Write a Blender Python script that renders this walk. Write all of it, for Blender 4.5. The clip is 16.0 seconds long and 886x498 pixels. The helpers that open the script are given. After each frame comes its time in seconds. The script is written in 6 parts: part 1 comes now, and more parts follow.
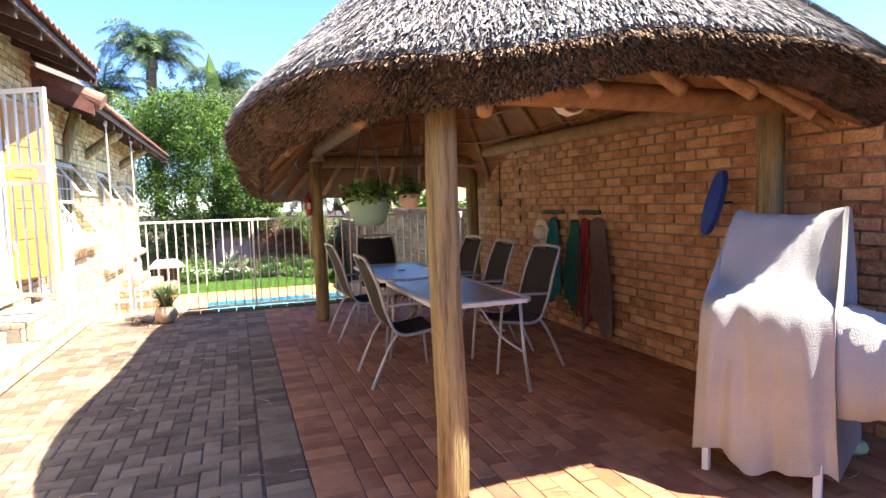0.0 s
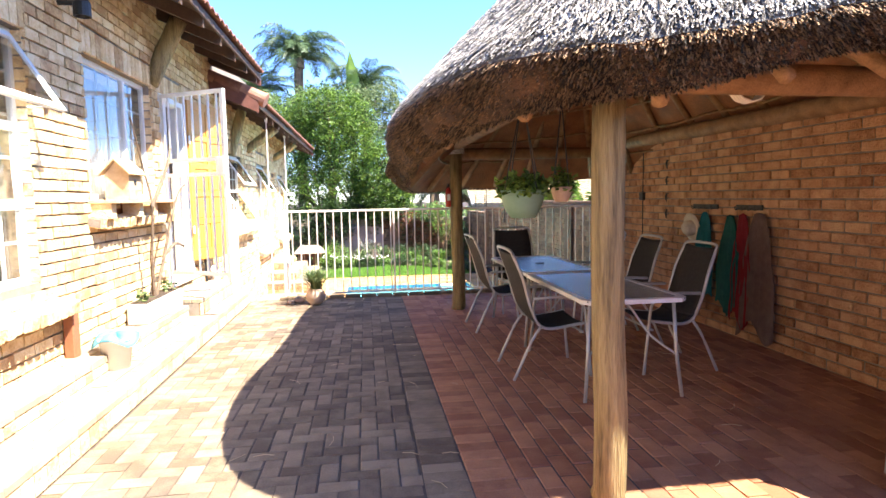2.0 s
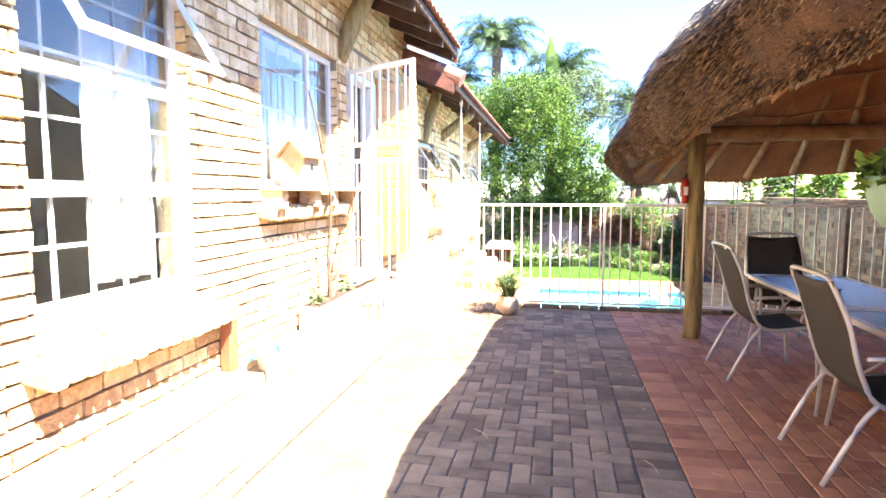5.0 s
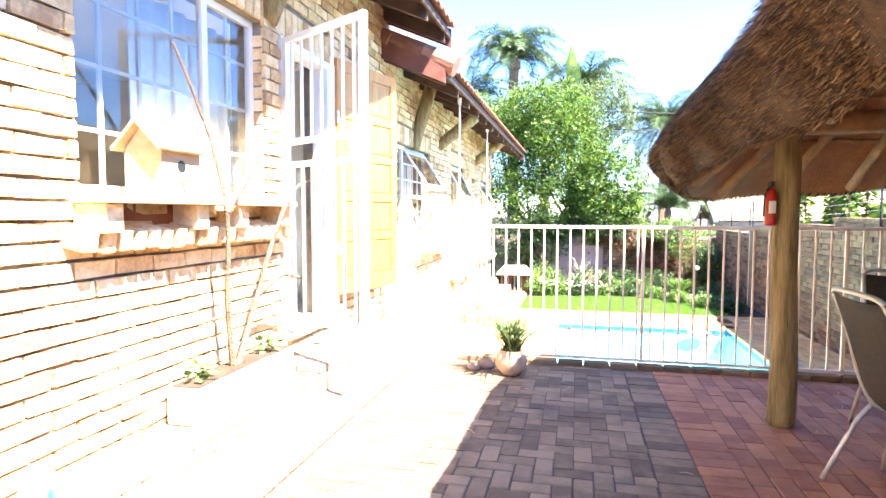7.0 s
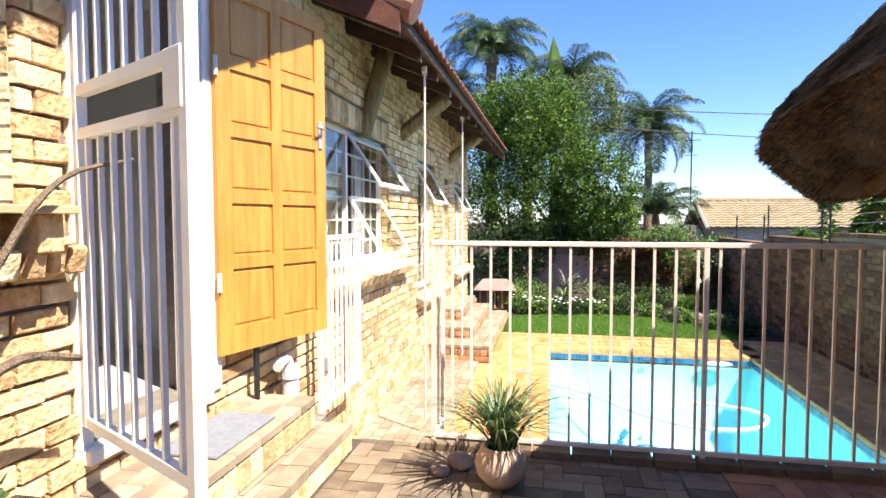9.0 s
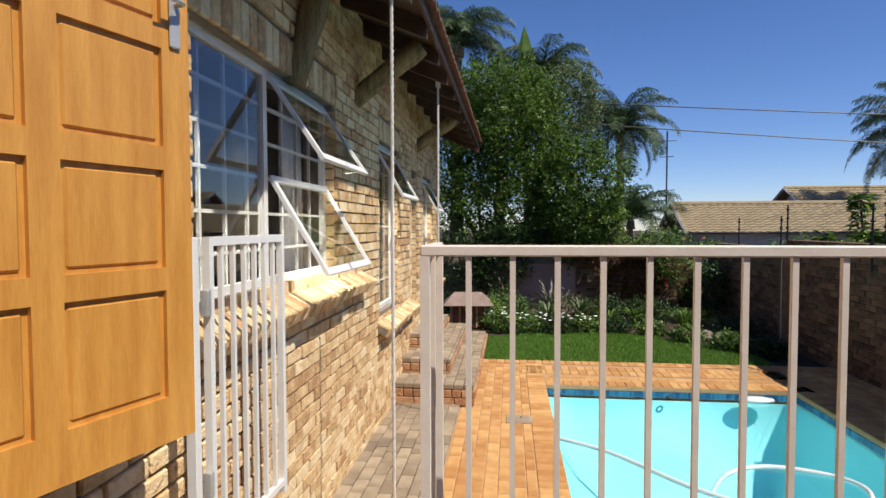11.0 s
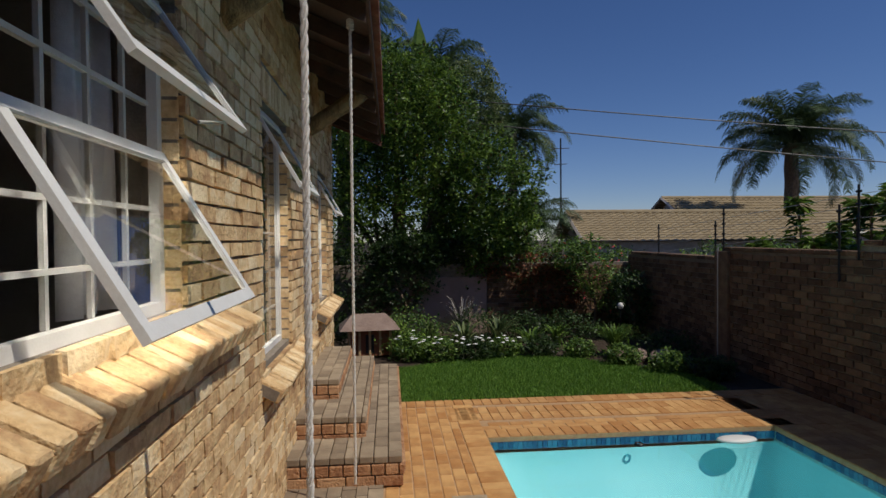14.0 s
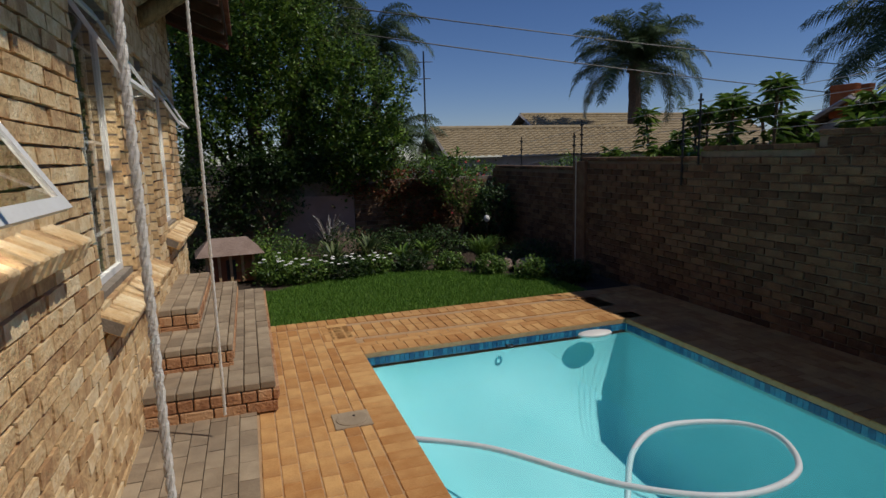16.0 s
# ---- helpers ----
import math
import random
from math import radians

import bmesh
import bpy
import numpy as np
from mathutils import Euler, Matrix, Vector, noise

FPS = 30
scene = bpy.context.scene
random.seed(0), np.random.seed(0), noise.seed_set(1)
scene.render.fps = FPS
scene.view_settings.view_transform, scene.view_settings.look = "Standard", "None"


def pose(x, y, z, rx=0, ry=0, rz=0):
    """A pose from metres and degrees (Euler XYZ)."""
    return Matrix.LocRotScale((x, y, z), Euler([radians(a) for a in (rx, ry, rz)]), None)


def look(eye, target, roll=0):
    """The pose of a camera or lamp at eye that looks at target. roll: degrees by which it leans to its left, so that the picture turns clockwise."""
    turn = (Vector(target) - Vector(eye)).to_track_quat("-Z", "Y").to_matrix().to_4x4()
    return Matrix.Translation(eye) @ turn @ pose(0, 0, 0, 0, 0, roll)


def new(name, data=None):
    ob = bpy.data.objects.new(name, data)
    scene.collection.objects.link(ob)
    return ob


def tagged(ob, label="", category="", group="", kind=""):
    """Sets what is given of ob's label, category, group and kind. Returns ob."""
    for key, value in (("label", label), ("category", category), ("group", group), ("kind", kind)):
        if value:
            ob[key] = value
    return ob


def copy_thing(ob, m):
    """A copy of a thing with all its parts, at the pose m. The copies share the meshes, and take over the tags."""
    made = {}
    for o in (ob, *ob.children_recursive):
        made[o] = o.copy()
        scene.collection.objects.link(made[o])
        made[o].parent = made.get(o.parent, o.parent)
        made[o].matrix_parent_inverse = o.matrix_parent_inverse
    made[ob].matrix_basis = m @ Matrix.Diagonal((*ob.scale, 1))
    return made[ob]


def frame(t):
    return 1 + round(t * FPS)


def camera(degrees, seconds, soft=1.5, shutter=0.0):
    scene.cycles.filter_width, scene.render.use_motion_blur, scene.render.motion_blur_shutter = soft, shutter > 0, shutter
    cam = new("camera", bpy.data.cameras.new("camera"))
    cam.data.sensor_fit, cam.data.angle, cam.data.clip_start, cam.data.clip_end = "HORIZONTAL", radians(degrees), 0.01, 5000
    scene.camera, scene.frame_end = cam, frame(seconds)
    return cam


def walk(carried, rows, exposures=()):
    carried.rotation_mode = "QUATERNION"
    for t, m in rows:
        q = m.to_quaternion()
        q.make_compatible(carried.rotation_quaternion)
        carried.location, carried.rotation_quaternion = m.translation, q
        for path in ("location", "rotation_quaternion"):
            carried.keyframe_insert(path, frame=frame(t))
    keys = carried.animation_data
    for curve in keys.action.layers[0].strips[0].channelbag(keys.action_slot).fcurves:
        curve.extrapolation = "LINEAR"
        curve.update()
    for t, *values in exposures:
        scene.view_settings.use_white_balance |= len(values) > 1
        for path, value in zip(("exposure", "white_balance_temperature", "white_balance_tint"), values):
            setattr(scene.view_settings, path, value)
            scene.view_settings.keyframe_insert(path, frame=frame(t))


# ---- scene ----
cam = camera(75.2, 16.0)
PATH = [
    (0, (0.029, -0.084, 1.44), (0.702, 1.792, 1.278), -1.6),
    (0.5, (-0.024, -0.084, 1.445), (0.544, 1.826, 1.278), -1.3),
    (1, (-0.064, -0.103, 1.441), (0.384, 1.839, 1.27), -1.1),
    (1.5, (-0.099, -0.063, 1.441), (0.252, 1.898, 1.267), -1.0),
    (2, (-0.155, -0.057, 1.446), (0.108, 1.917, 1.266), -1.0),
    (2.5, (-0.214, -0.047, 1.448), (-0.034, 1.937, 1.265), -0.9),
    (3, (-0.268, 0.051, 1.434), (-0.191, 2.04, 1.245), -0.7),
    (3.5, (-0.296, 0.251, 1.435), (-0.355, 2.24, 1.237), -0.6),
    (4, (-0.304, 0.52, 1.428), (-0.516, 2.498, 1.223), -0.5),
    (4.5, (-0.344, 0.867, 1.428), (-0.662, 2.831, 1.222), -0.2),
    (7, (-0.332, 3.042, 1.401), (-0.784, 4.986, 1.275), 0.1),
    (7.5, (-0.343, 3.555, 1.388), (-0.796, 5.5, 1.27), -0.3),
    (8, (-0.439, 4.014, 1.398), (-0.874, 5.963, 1.285), 0.2),
    (8.5, (-0.555, 4.486, 1.417), (-0.963, 6.44, 1.306), 0.3),
    (9, (-0.61, 4.958, 1.425), (-0.984, 6.92, 1.319), -0.0),
    (11.5, (-1.245, 7.278, 1.329), (-1.422, 9.268, 1.256), -0.0),
    (12, (-1.367, 7.619, 1.34), (-1.481, 9.615, 1.273), -0.0),
    (12.5, (-1.456, 7.975, 1.339), (-1.519, 9.973, 1.278), -0.3),
    (13, (-1.495, 8.265, 1.354), (-1.515, 10.264, 1.296), -0.3),
    (13.5, (-1.54, 8.502, 1.337), (-1.467, 10.5, 1.286), -0.4),
    (14, (-1.585, 8.709, 1.295), (-1.4, 10.7, 1.252), -0.5),
    (14.5, (-1.575, 8.855, 1.261), (-1.277, 10.832, 1.201), -0.7),
    (15, (-1.592, 8.939, 1.238), (-1.179, 10.892, 1.114), -0.8),
    (15.5, (-1.608, 8.972, 1.213), (-1.073, 10.886, 0.991), -1.1),
    (16, (-1.588, 8.95, 1.196), (-0.962, 10.822, 0.873), -1.5),
]
walk(cam, [(t, look(eye, target, roll)) for t, eye, target, roll in PATH],
     exposures=[(0, 2.35), (1.5, 2.36), (2, 2.45), (4.5, 3.2), (7, 3.4), (7.7, 3.3), (8.3, 2.65), (8.7, 1.95), (9.0, 1.35), (9.6, 0.7), (11.5, -0.08), (12.5, -0.5), (13.5, -0.76), (16, -0.95)])

# world and sun
SUN = Vector((-0.60, 0.36, -1.0)).normalized()
world = bpy.data.worlds.new("world")
scene.world = world
world.use_nodes = True
wn = world.node_tree.nodes
sky = wn.new("ShaderNodeTexSky")
sky.sky_type, sky.sun_disc = "NISHITA", False
sky.sun_elevation = math.asin(-SUN.z)
sky.sun_rotation = math.atan2(-SUN.x, -SUN.y)
sky.air_density, sky.dust_density, sky.ozone_density = 1.0, 0.0, 2.0
sky.altitude = 1500
deep = wn.new("ShaderNodeHueSaturation")
deep.inputs["Saturation"].default_value, deep.inputs["Value"].default_value = 1.15, 1.8
world.node_tree.links.new(sky.outputs[0], deep.inputs["Color"])
tint = wn.new("ShaderNodeMixRGB")
tint.blend_type = "MULTIPLY"
tint.inputs[0].default_value, tint.inputs[2].default_value = 1.0, (0.92, 0.96, 1.22, 1)
world.node_tree.links.new(deep.outputs[0], tint.inputs[1])
world.node_tree.links.new(tint.outputs[0], wn["Background"].inputs[0])
wn["Background"].inputs[1].default_value = 0.055
sun = new("sun", bpy.data.lights.new("sun", "SUN"))
sun.data.energy, sun.data.angle, sun.data.color = 5.0, radians(0.5), (1.0, 0.94, 0.84)
sun.matrix_world = look((0, 0, 30), Vector((0, 0, 30)) + SUN)


# ---- materials ----
def mat(name, a, b, rough=0.8, scale=6.0, bump=0.3, fine=60.0, vary=0.0, metal=0.0, stain=None, stretch=None, spec=0.4, trans=0.0, c=None):
    """Two colours mixed by noise at two scales, per-piece variation, fine bump."""
    m = bpy.data.materials.new(name)
    m.use_nodes = True
    n, l = m.node_tree.nodes, m.node_tree.links
    p = n["Principled BSDF"]
    co = n.new("ShaderNodeTexCoord").outputs["Object"]
    geo = n.new("ShaderNodeNewGeometry")
    info = n.new("ShaderNodeObjectInfo")
    if stretch:
        mp = n.new("ShaderNodeMapping")
        mp.inputs["Scale"].default_value = stretch
        l.new(co, mp.inputs[0])
        co = mp.outputs[0]
    add = n.new("ShaderNodeMath")
    add.operation = "ADD"
    l.new(geo.outputs["Random Per Island"], add.inputs[0])
    l.new(info.outputs["Random"], add.inputs[1])
    fr = n.new("ShaderNodeMath")
    fr.operation = "FRACT"
    l.new(add.outputs[0], fr.inputs[0])
    shift = n.new("ShaderNodeVectorMath")
    shift.operation = "MULTIPLY_ADD"
    comb = n.new("ShaderNodeCombineXYZ")
    for i in range(3):
        l.new(fr.outputs[0], comb.inputs[i])
    l.new(comb.outputs[0], shift.inputs[0])
    shift.inputs[1].default_value = (13, 7, 29) if vary else (0, 0, 0)
    l.new(co, shift.inputs[2])
    co = shift.outputs[0]
    big = n.new("ShaderNodeTexNoise")
    big.inputs["Scale"].default_value, big.inputs["Detail"].default_value = scale, 5
    l.new(co, big.inputs[0])
    small = n.new("ShaderNodeTexNoise")
    small.inputs["Scale"].default_value, small.inputs["Detail"].default_value = fine, 4
    l.new(co, small.inputs[0])
    mix = n.new("ShaderNodeMath")
    mix.operation = "MULTIPLY_ADD"
    l.new(small.outputs[0], mix.inputs[0])
    mix.inputs[1].default_value = 0.45
    sc = n.new("ShaderNodeMath")
    sc.operation = "MULTIPLY_ADD"
    sc.inputs[1].default_value, sc.inputs[2].default_value = 0.9, -0.16
    l.new(big.outputs[0], sc.inputs[0])
    l.new(sc.outputs[0], mix.inputs[2])
    vv = n.new("ShaderNodeMath")
    vv.operation = "MULTIPLY_ADD"
    vm = n.new("ShaderNodeMath")
    vm.operation = "SUBTRACT"
    l.new(fr.outputs[0], vm.inputs[0])
    vm.inputs[1].default_value = 0.5
    l.new(vm.outputs[0], vv.inputs[0])
    vv.inputs[1].default_value = vary
    l.new(mix.outputs[0], vv.inputs[2])
    ramp = n.new("ShaderNodeValToRGB")
    ramp.color_ramp.elements[0].position, ramp.color_ramp.elements[1].position = 0.25, 0.8
    ramp.color_ramp.elements[0].color, ramp.color_ramp.elements[1].color = (*a, 1), (*b, 1)
    if c:
        e = ramp.color_ramp.elements.new(0.52)
        e.color = (*c, 1)
    l.new(vv.outputs[0], ramp.inputs[0])
    out = ramp.outputs[0]
    if stain:
        st = n.new("ShaderNodeTexNoise")
        st.inputs["Scale"].default_value, st.inputs["Detail"].default_value = 1.3, 6
        l.new(n.new("ShaderNodeTexCoord").outputs["Object"], st.inputs[0])
        sr = n.new("ShaderNodeValToRGB")
        sr.color_ramp.elements[0].position, sr.color_ramp.elements[1].position = 0.5, 0.72
        l.new(st.outputs[0], sr.inputs[0])
        sm = n.new("ShaderNodeMixRGB")
        sm.inputs[2].default_value = (*stain, 1)
        half = n.new("ShaderNodeMath")
        half.operation = "MULTIPLY"
        half.inputs[1].default_value = 0.6
        l.new(sr.outputs[0], half.inputs[0])
        l.new(half.outputs[0], sm.inputs[0])
        l.new(out, sm.inputs[1])
        out = sm.outputs[0]
    l.new(out, p.inputs["Base Color"])
    p.inputs["Roughness"].default_value, p.inputs["Metallic"].default_value = rough, metal
    p.inputs["Specular IOR Level"].default_value = spec
    if trans:
        p.inputs["Transmission Weight"].default_value = trans
    if bump:
        bn = n.new("ShaderNodeBump")
        bn.inputs["Strength"].default_value, bn.inputs["Distance"].default_value = bump, 0.02 if bump > 0.55 else 0.01
        l.new(small.outputs[0], bn.inputs["Height"])
        l.new(bn.outputs[0], p.inputs["Normal"])
    return m


def leafmat(name, a, b, gloss=0.45):
    m = mat(name, a, b, gloss, 2.0, 0.0, 30, vary=0.9)
    n, l = m.node_tree.nodes, m.node_tree.links
    p, o = n["Principled BSDF"], n["Material Output"]
    tr = n.new("ShaderNodeBsdfTranslucent")
    src = p.inputs["Base Color"].links[0].from_socket
    l.new(src, tr.inputs[0])
    mx = n.new("ShaderNodeMixShader")
    mx.inputs[0].default_value = 0.3
    l.new(p.outputs[0], mx.inputs[1])
    l.new(tr.outputs[0], mx.inputs[2])
    l.new(mx.outputs[0], o.inputs[0])
    return m


M = {}
M["house_brick"] = mat("house_brick", (0.46, 0.27, 0.13), (0.84, 0.67, 0.42), 0.92, 9, 0.7, 42, vary=0.45, c=(0.71, 0.49, 0.25))
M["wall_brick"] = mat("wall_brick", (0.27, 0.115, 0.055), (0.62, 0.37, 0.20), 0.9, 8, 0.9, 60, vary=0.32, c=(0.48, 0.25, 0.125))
# wall_brick again, much darker: shade on the garden side is in the colour
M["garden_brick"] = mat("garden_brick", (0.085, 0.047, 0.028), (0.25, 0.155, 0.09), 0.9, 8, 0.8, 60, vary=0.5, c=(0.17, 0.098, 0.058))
M["mortar"] = mat("mortar", (0.16, 0.13, 0.10), (0.30, 0.25, 0.20), 0.95, 14, 0.5, 90)
M["grey_paver"] = mat("grey_paver", (0.13, 0.09, 0.056), (0.30, 0.22, 0.142), 0.88, 7, 0.5, 110, vary=0.55, stain=(0.07, 0.055, 0.05))
M["step_paver"] = mat("step_paver", (0.26, 0.195, 0.13), (0.44, 0.345, 0.235), 0.9, 7, 0.5, 110, vary=0.5, stain=(0.16, 0.12, 0.09))
M["red_paver"] = mat("red_paver", (0.27, 0.10, 0.045), (0.48, 0.22, 0.105), 0.75, 7, 0.4, 110, vary=0.5, stain=(0.2, 0.085, 0.06))
M["deck_brick"] = mat("deck_brick", (0.46, 0.21, 0.065), (0.68, 0.39, 0.15), 0.85, 7, 0.4, 100, vary=0.45, stain=(0.30, 0.15, 0.07))
M["joint"] = mat("joint", (0.06, 0.045, 0.035), (0.13, 0.10, 0.075), 0.95, 20, 0.3, 120)
M["pale_joint"] = mat("pale_joint", (0.40, 0.24, 0.12), (0.55, 0.36, 0.2), 0.95, 20, 0.3, 120)
M["soil"] = mat("soil", (0.03, 0.02, 0.013), (0.09, 0.06, 0.04), 0.95, 8, 0.8, 60)
M["grass_base"] = mat("grass_base", (0.03, 0.06, 0.015), (0.07, 0.12, 0.03), 0.95, 8, 0.6, 60)
M["white"] = mat("white_paint", (0.72, 0.70, 0.66), (0.82, 0.81, 0.78), 0.45, 4, 0.08, 120)
M["window_paint"] = mat("window_paint", (0.68, 0.66, 0.62), (0.80, 0.79, 0.76), 0.5, 6, 0.1, 120)
# window white dulled: dimness of the bars behind glass is in the colour
M["shaded_bar_paint"] = mat("shaded_bar_paint", (0.44, 0.43, 0.40), (0.58, 0.57, 0.54), 0.5, 6, 0.1, 120)
M["fence_paint"] = mat("fence_paint", (0.74, 0.62, 0.51), (0.84, 0.75, 0.66), 0.5, 12, 0.04, 120)
M["steel"] = mat("powder_steel", (0.40, 0.39, 0.37), (0.54, 0.53, 0.51), 0.35, 5, 0.05, 100, metal=0.3)
M["sling"] = mat("dark_sling", (0.025, 0.022, 0.022), (0.05, 0.045, 0.042), 0.85, 40, 0.4, 300)
M["pole"] = mat("gum_pole", (0.05, 0.038, 0.018), (0.42, 0.33, 0.16), 0.75, 2.2, 0.9, 14, stretch=(9, 9, 0.7), c=(0.27, 0.20, 0.09))
M["beam"] = mat("beam_pole", (0.14, 0.075, 0.035), (0.36, 0.21, 0.10), 0.75, 3, 0.5, 30, stretch=(3, 3, 3))
M["bark"] = mat("bark", (0.11, 0.075, 0.05), (0.30, 0.21, 0.14), 0.9, 5, 0.9, 30, stretch=(4, 4, 2))
M["thatch"] = mat("thatch", (0.07, 0.058, 0.05), (0.56, 0.51, 0.46), 0.9, 5, 0.9, 45, stretch=(3, 3, 1.2), vary=0.9)
M["thatch_cut"] = mat("thatch_cut", (0.04, 0.027, 0.018), (0.43, 0.25, 0.125), 0.9, 4, 1.0, 140, vary=1.0)
# thatch darkened: shade between the loose reeds is painted into this layer
M["thatch_bed_shade"] = mat("thatch_bed_shade", (0.05, 0.042, 0.036), (0.30, 0.27, 0.24), 0.9, 5, 1.0, 60, stretch=(3, 3, 1.2))
# near black, so the shade in gaps between reed ends is in the colour
M["thatch_core_shade"] = mat("thatch_core_shade", (0.012, 0.008, 0.006), (0.13, 0.065, 0.03), 0.95, 9, 1.0, 120)
M["thatch_under"] = mat("thatch_under", (0.13, 0.055, 0.025), (0.32, 0.14, 0.06), 0.9, 5, 0.8, 50, vary=0.5)
M["tile"] = mat("roof_tile", (0.20, 0.085, 0.06), (0.36, 0.18, 0.12), 0.85, 6, 0.5, 60, vary=0.4)
M["far_tile"] = mat("far_tile", (0.28, 0.215, 0.125), (0.44, 0.345, 0.21), 0.85, 3, 0.4, 30, vary=0.4)
M["fascia"] = mat("fascia_wood", (0.10, 0.035, 0.025), (0.20, 0.08, 0.055), 0.7, 6, 0.3, 60)
M["rafter"] = mat("rafter_wood", (0.045, 0.028, 0.02), (0.11, 0.065, 0.045), 0.8, 6, 0.3, 60)
M["door"] = mat("varnished_pine", (0.47, 0.19, 0.033), (0.70, 0.35, 0.075), 0.38, 2.5, 0.15, 24, stretch=(10, 10, 0.9))
M["shelf"] = mat("raw_pine", (0.42, 0.27, 0.13), (0.68, 0.50, 0.30), 0.75, 3, 0.3, 40, stretch=(6, 1.2, 6))
M["board_red"] = mat("stained_board", (0.20, 0.065, 0.03), (0.34, 0.13, 0.06), 0.7, 4, 0.3, 40)
M["cover"] = mat("canvas_cover", (0.29, 0.28, 0.26), (0.41, 0.395, 0.37), 0.9, 3, 0.5, 160, stain=(0.40, 0.34, 0.26))
M["green_pot"] = mat("green_plastic", (0.13, 0.23, 0.16), (0.18, 0.29, 0.21), 0.5, 5, 0.05, 60)
M["clay_pot"] = mat("clay_pot", (0.42, 0.28, 0.19), (0.62, 0.46, 0.33), 0.8, 6, 0.3, 60)
M["concrete"] = mat("concrete", (0.36, 0.33, 0.28), (0.55, 0.51, 0.45), 0.9, 8, 0.4, 90, stain=(0.3, 0.26, 0.2))
M["plaster"] = mat("pale_plaster", (0.55, 0.48, 0.42), (0.66, 0.60, 0.54), 0.9, 4, 0.2, 80, stain=(0.42, 0.36, 0.3))
M["pinkwall"] = mat("pink_plaster", (0.33, 0.22, 0.18), (0.44, 0.31, 0.26), 0.9, 4, 0.3, 80, stain=(0.2, 0.13, 0.1))
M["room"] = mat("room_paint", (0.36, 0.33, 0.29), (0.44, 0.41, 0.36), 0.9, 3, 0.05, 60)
M["curtain"] = mat("lace_curtain", (0.62, 0.60, 0.58), (0.76, 0.75, 0.73), 0.9, 30, 0.2, 200)
M["teal"] = mat("teal_towel", (0.01, 0.13, 0.15), (0.025, 0.21, 0.23), 0.95, 14, 0.6, 260)
M["green_towel"] = mat("green_towel", (0.01, 0.09, 0.075), (0.025, 0.15, 0.12), 0.95, 14, 0.6, 260)
M["red_towel"] = mat("red_towel", (0.20, 0.012, 0.02), (0.32, 0.03, 0.035), 0.95, 14, 0.6, 260)
M["brown_towel"] = mat("brown_towel", (0.14, 0.085, 0.07), (0.22, 0.145, 0.12), 0.95, 14, 0.6, 260)
M["straw"] = mat("straw_hat", (0.55, 0.45, 0.33), (0.72, 0.64, 0.52), 0.85, 30, 0.4, 200)
M["blue"] = mat("blue_board", (0.015, 0.04, 0.22), (0.03, 0.09, 0.40), 0.4, 14, 0.1, 60, c=(0.02, 0.055, 0.28))
M["black"] = mat("black_metal", (0.012, 0.012, 0.012), (0.03, 0.03, 0.03), 0.45, 10, 0.1, 80)
M["red"] = mat("red_enamel", (0.35, 0.015, 0.012), (0.45, 0.03, 0.02), 0.3, 5, 0.03, 60)
M["rope"] = mat("white_rope", (0.62, 0.57, 0.50), (0.78, 0.74, 0.68), 0.9, 30, 0.5, 200)
M["pool"] = mat("pool_plaster", (0.30, 0.72, 0.76), (0.42, 0.83, 0.86), 0.7, 1.2, 0.05, 30)
M["blue_tile"] = mat("blue_mosaic", (0.02, 0.09, 0.20), (0.05, 0.22, 0.36), 0.25, 40, 0.05, 60, vary=0.8)
M["hose"] = mat("pool_hose", (0.62, 0.66, 0.68), (0.75, 0.78, 0.79), 0.5, 12, 0.1, 60)
M["orange"] = mat("orange_clay", (0.50, 0.12, 0.03), (0.68, 0.20, 0.06), 0.8, 6, 0.2, 60)
M["lime"] = mat("lime_plastic", (0.38, 0.55, 0.30), (0.48, 0.65, 0.40), 0.5, 6, 0.05, 60)
M["yellow"] = mat("yellow_plastic", (0.65, 0.45, 0.08), (0.75, 0.55, 0.14), 0.5, 6, 0.05, 60)
M["aqua"] = mat("aqua_plastic", (0.08, 0.40, 0.55), (0.14, 0.50, 0.65), 0.5, 6, 0.05, 60)
M["mat"] = mat("door_mat", (0.22, 0.22, 0.24), (0.32, 0.32, 0.34), 0.95, 30, 0.6, 200)
M["stone"] = mat("garden_stone", (0.22, 0.15, 0.12), (0.38, 0.28, 0.23), 0.9, 5, 0.7, 40)
M["flower"] = mat("white_petal", (0.75, 0.74, 0.70), (0.85, 0.84, 0.80), 0.7, 5, 0, 60)
M["bloom"] = mat("red_bloom", (0.45, 0.04, 0.05), (0.65, 0.12, 0.10), 0.7, 5, 0, 60, vary=0.8)
M["rust_leaf"] = leafmat("rust_leaf", (0.16, 0.045, 0.02), (0.28, 0.10, 0.04))
M["tree_leaf"] = leafmat("tree_leaf", (0.045, 0.10, 0.014), (0.22, 0.34, 0.05))
M["dark_leaf"] = leafmat("dark_leaf", (0.018, 0.04, 0.012), (0.06, 0.11, 0.025))
M["bed_leaf"] = leafmat("bed_leaf", (0.045, 0.10, 0.018), (0.18, 0.29, 0.05))
M["spike_leaf"] = leafmat("spike_leaf", (0.05, 0.09, 0.03), (0.24, 0.29, 0.12))
M["palm_leaf"] = leafmat("palm_leaf", (0.03, 0.06, 0.022), (0.11, 0.16, 0.06))
M["grass"] = leafmat("grass_blade", (0.075, 0.18, 0.02), (0.21, 0.38, 0.055), 0.6)


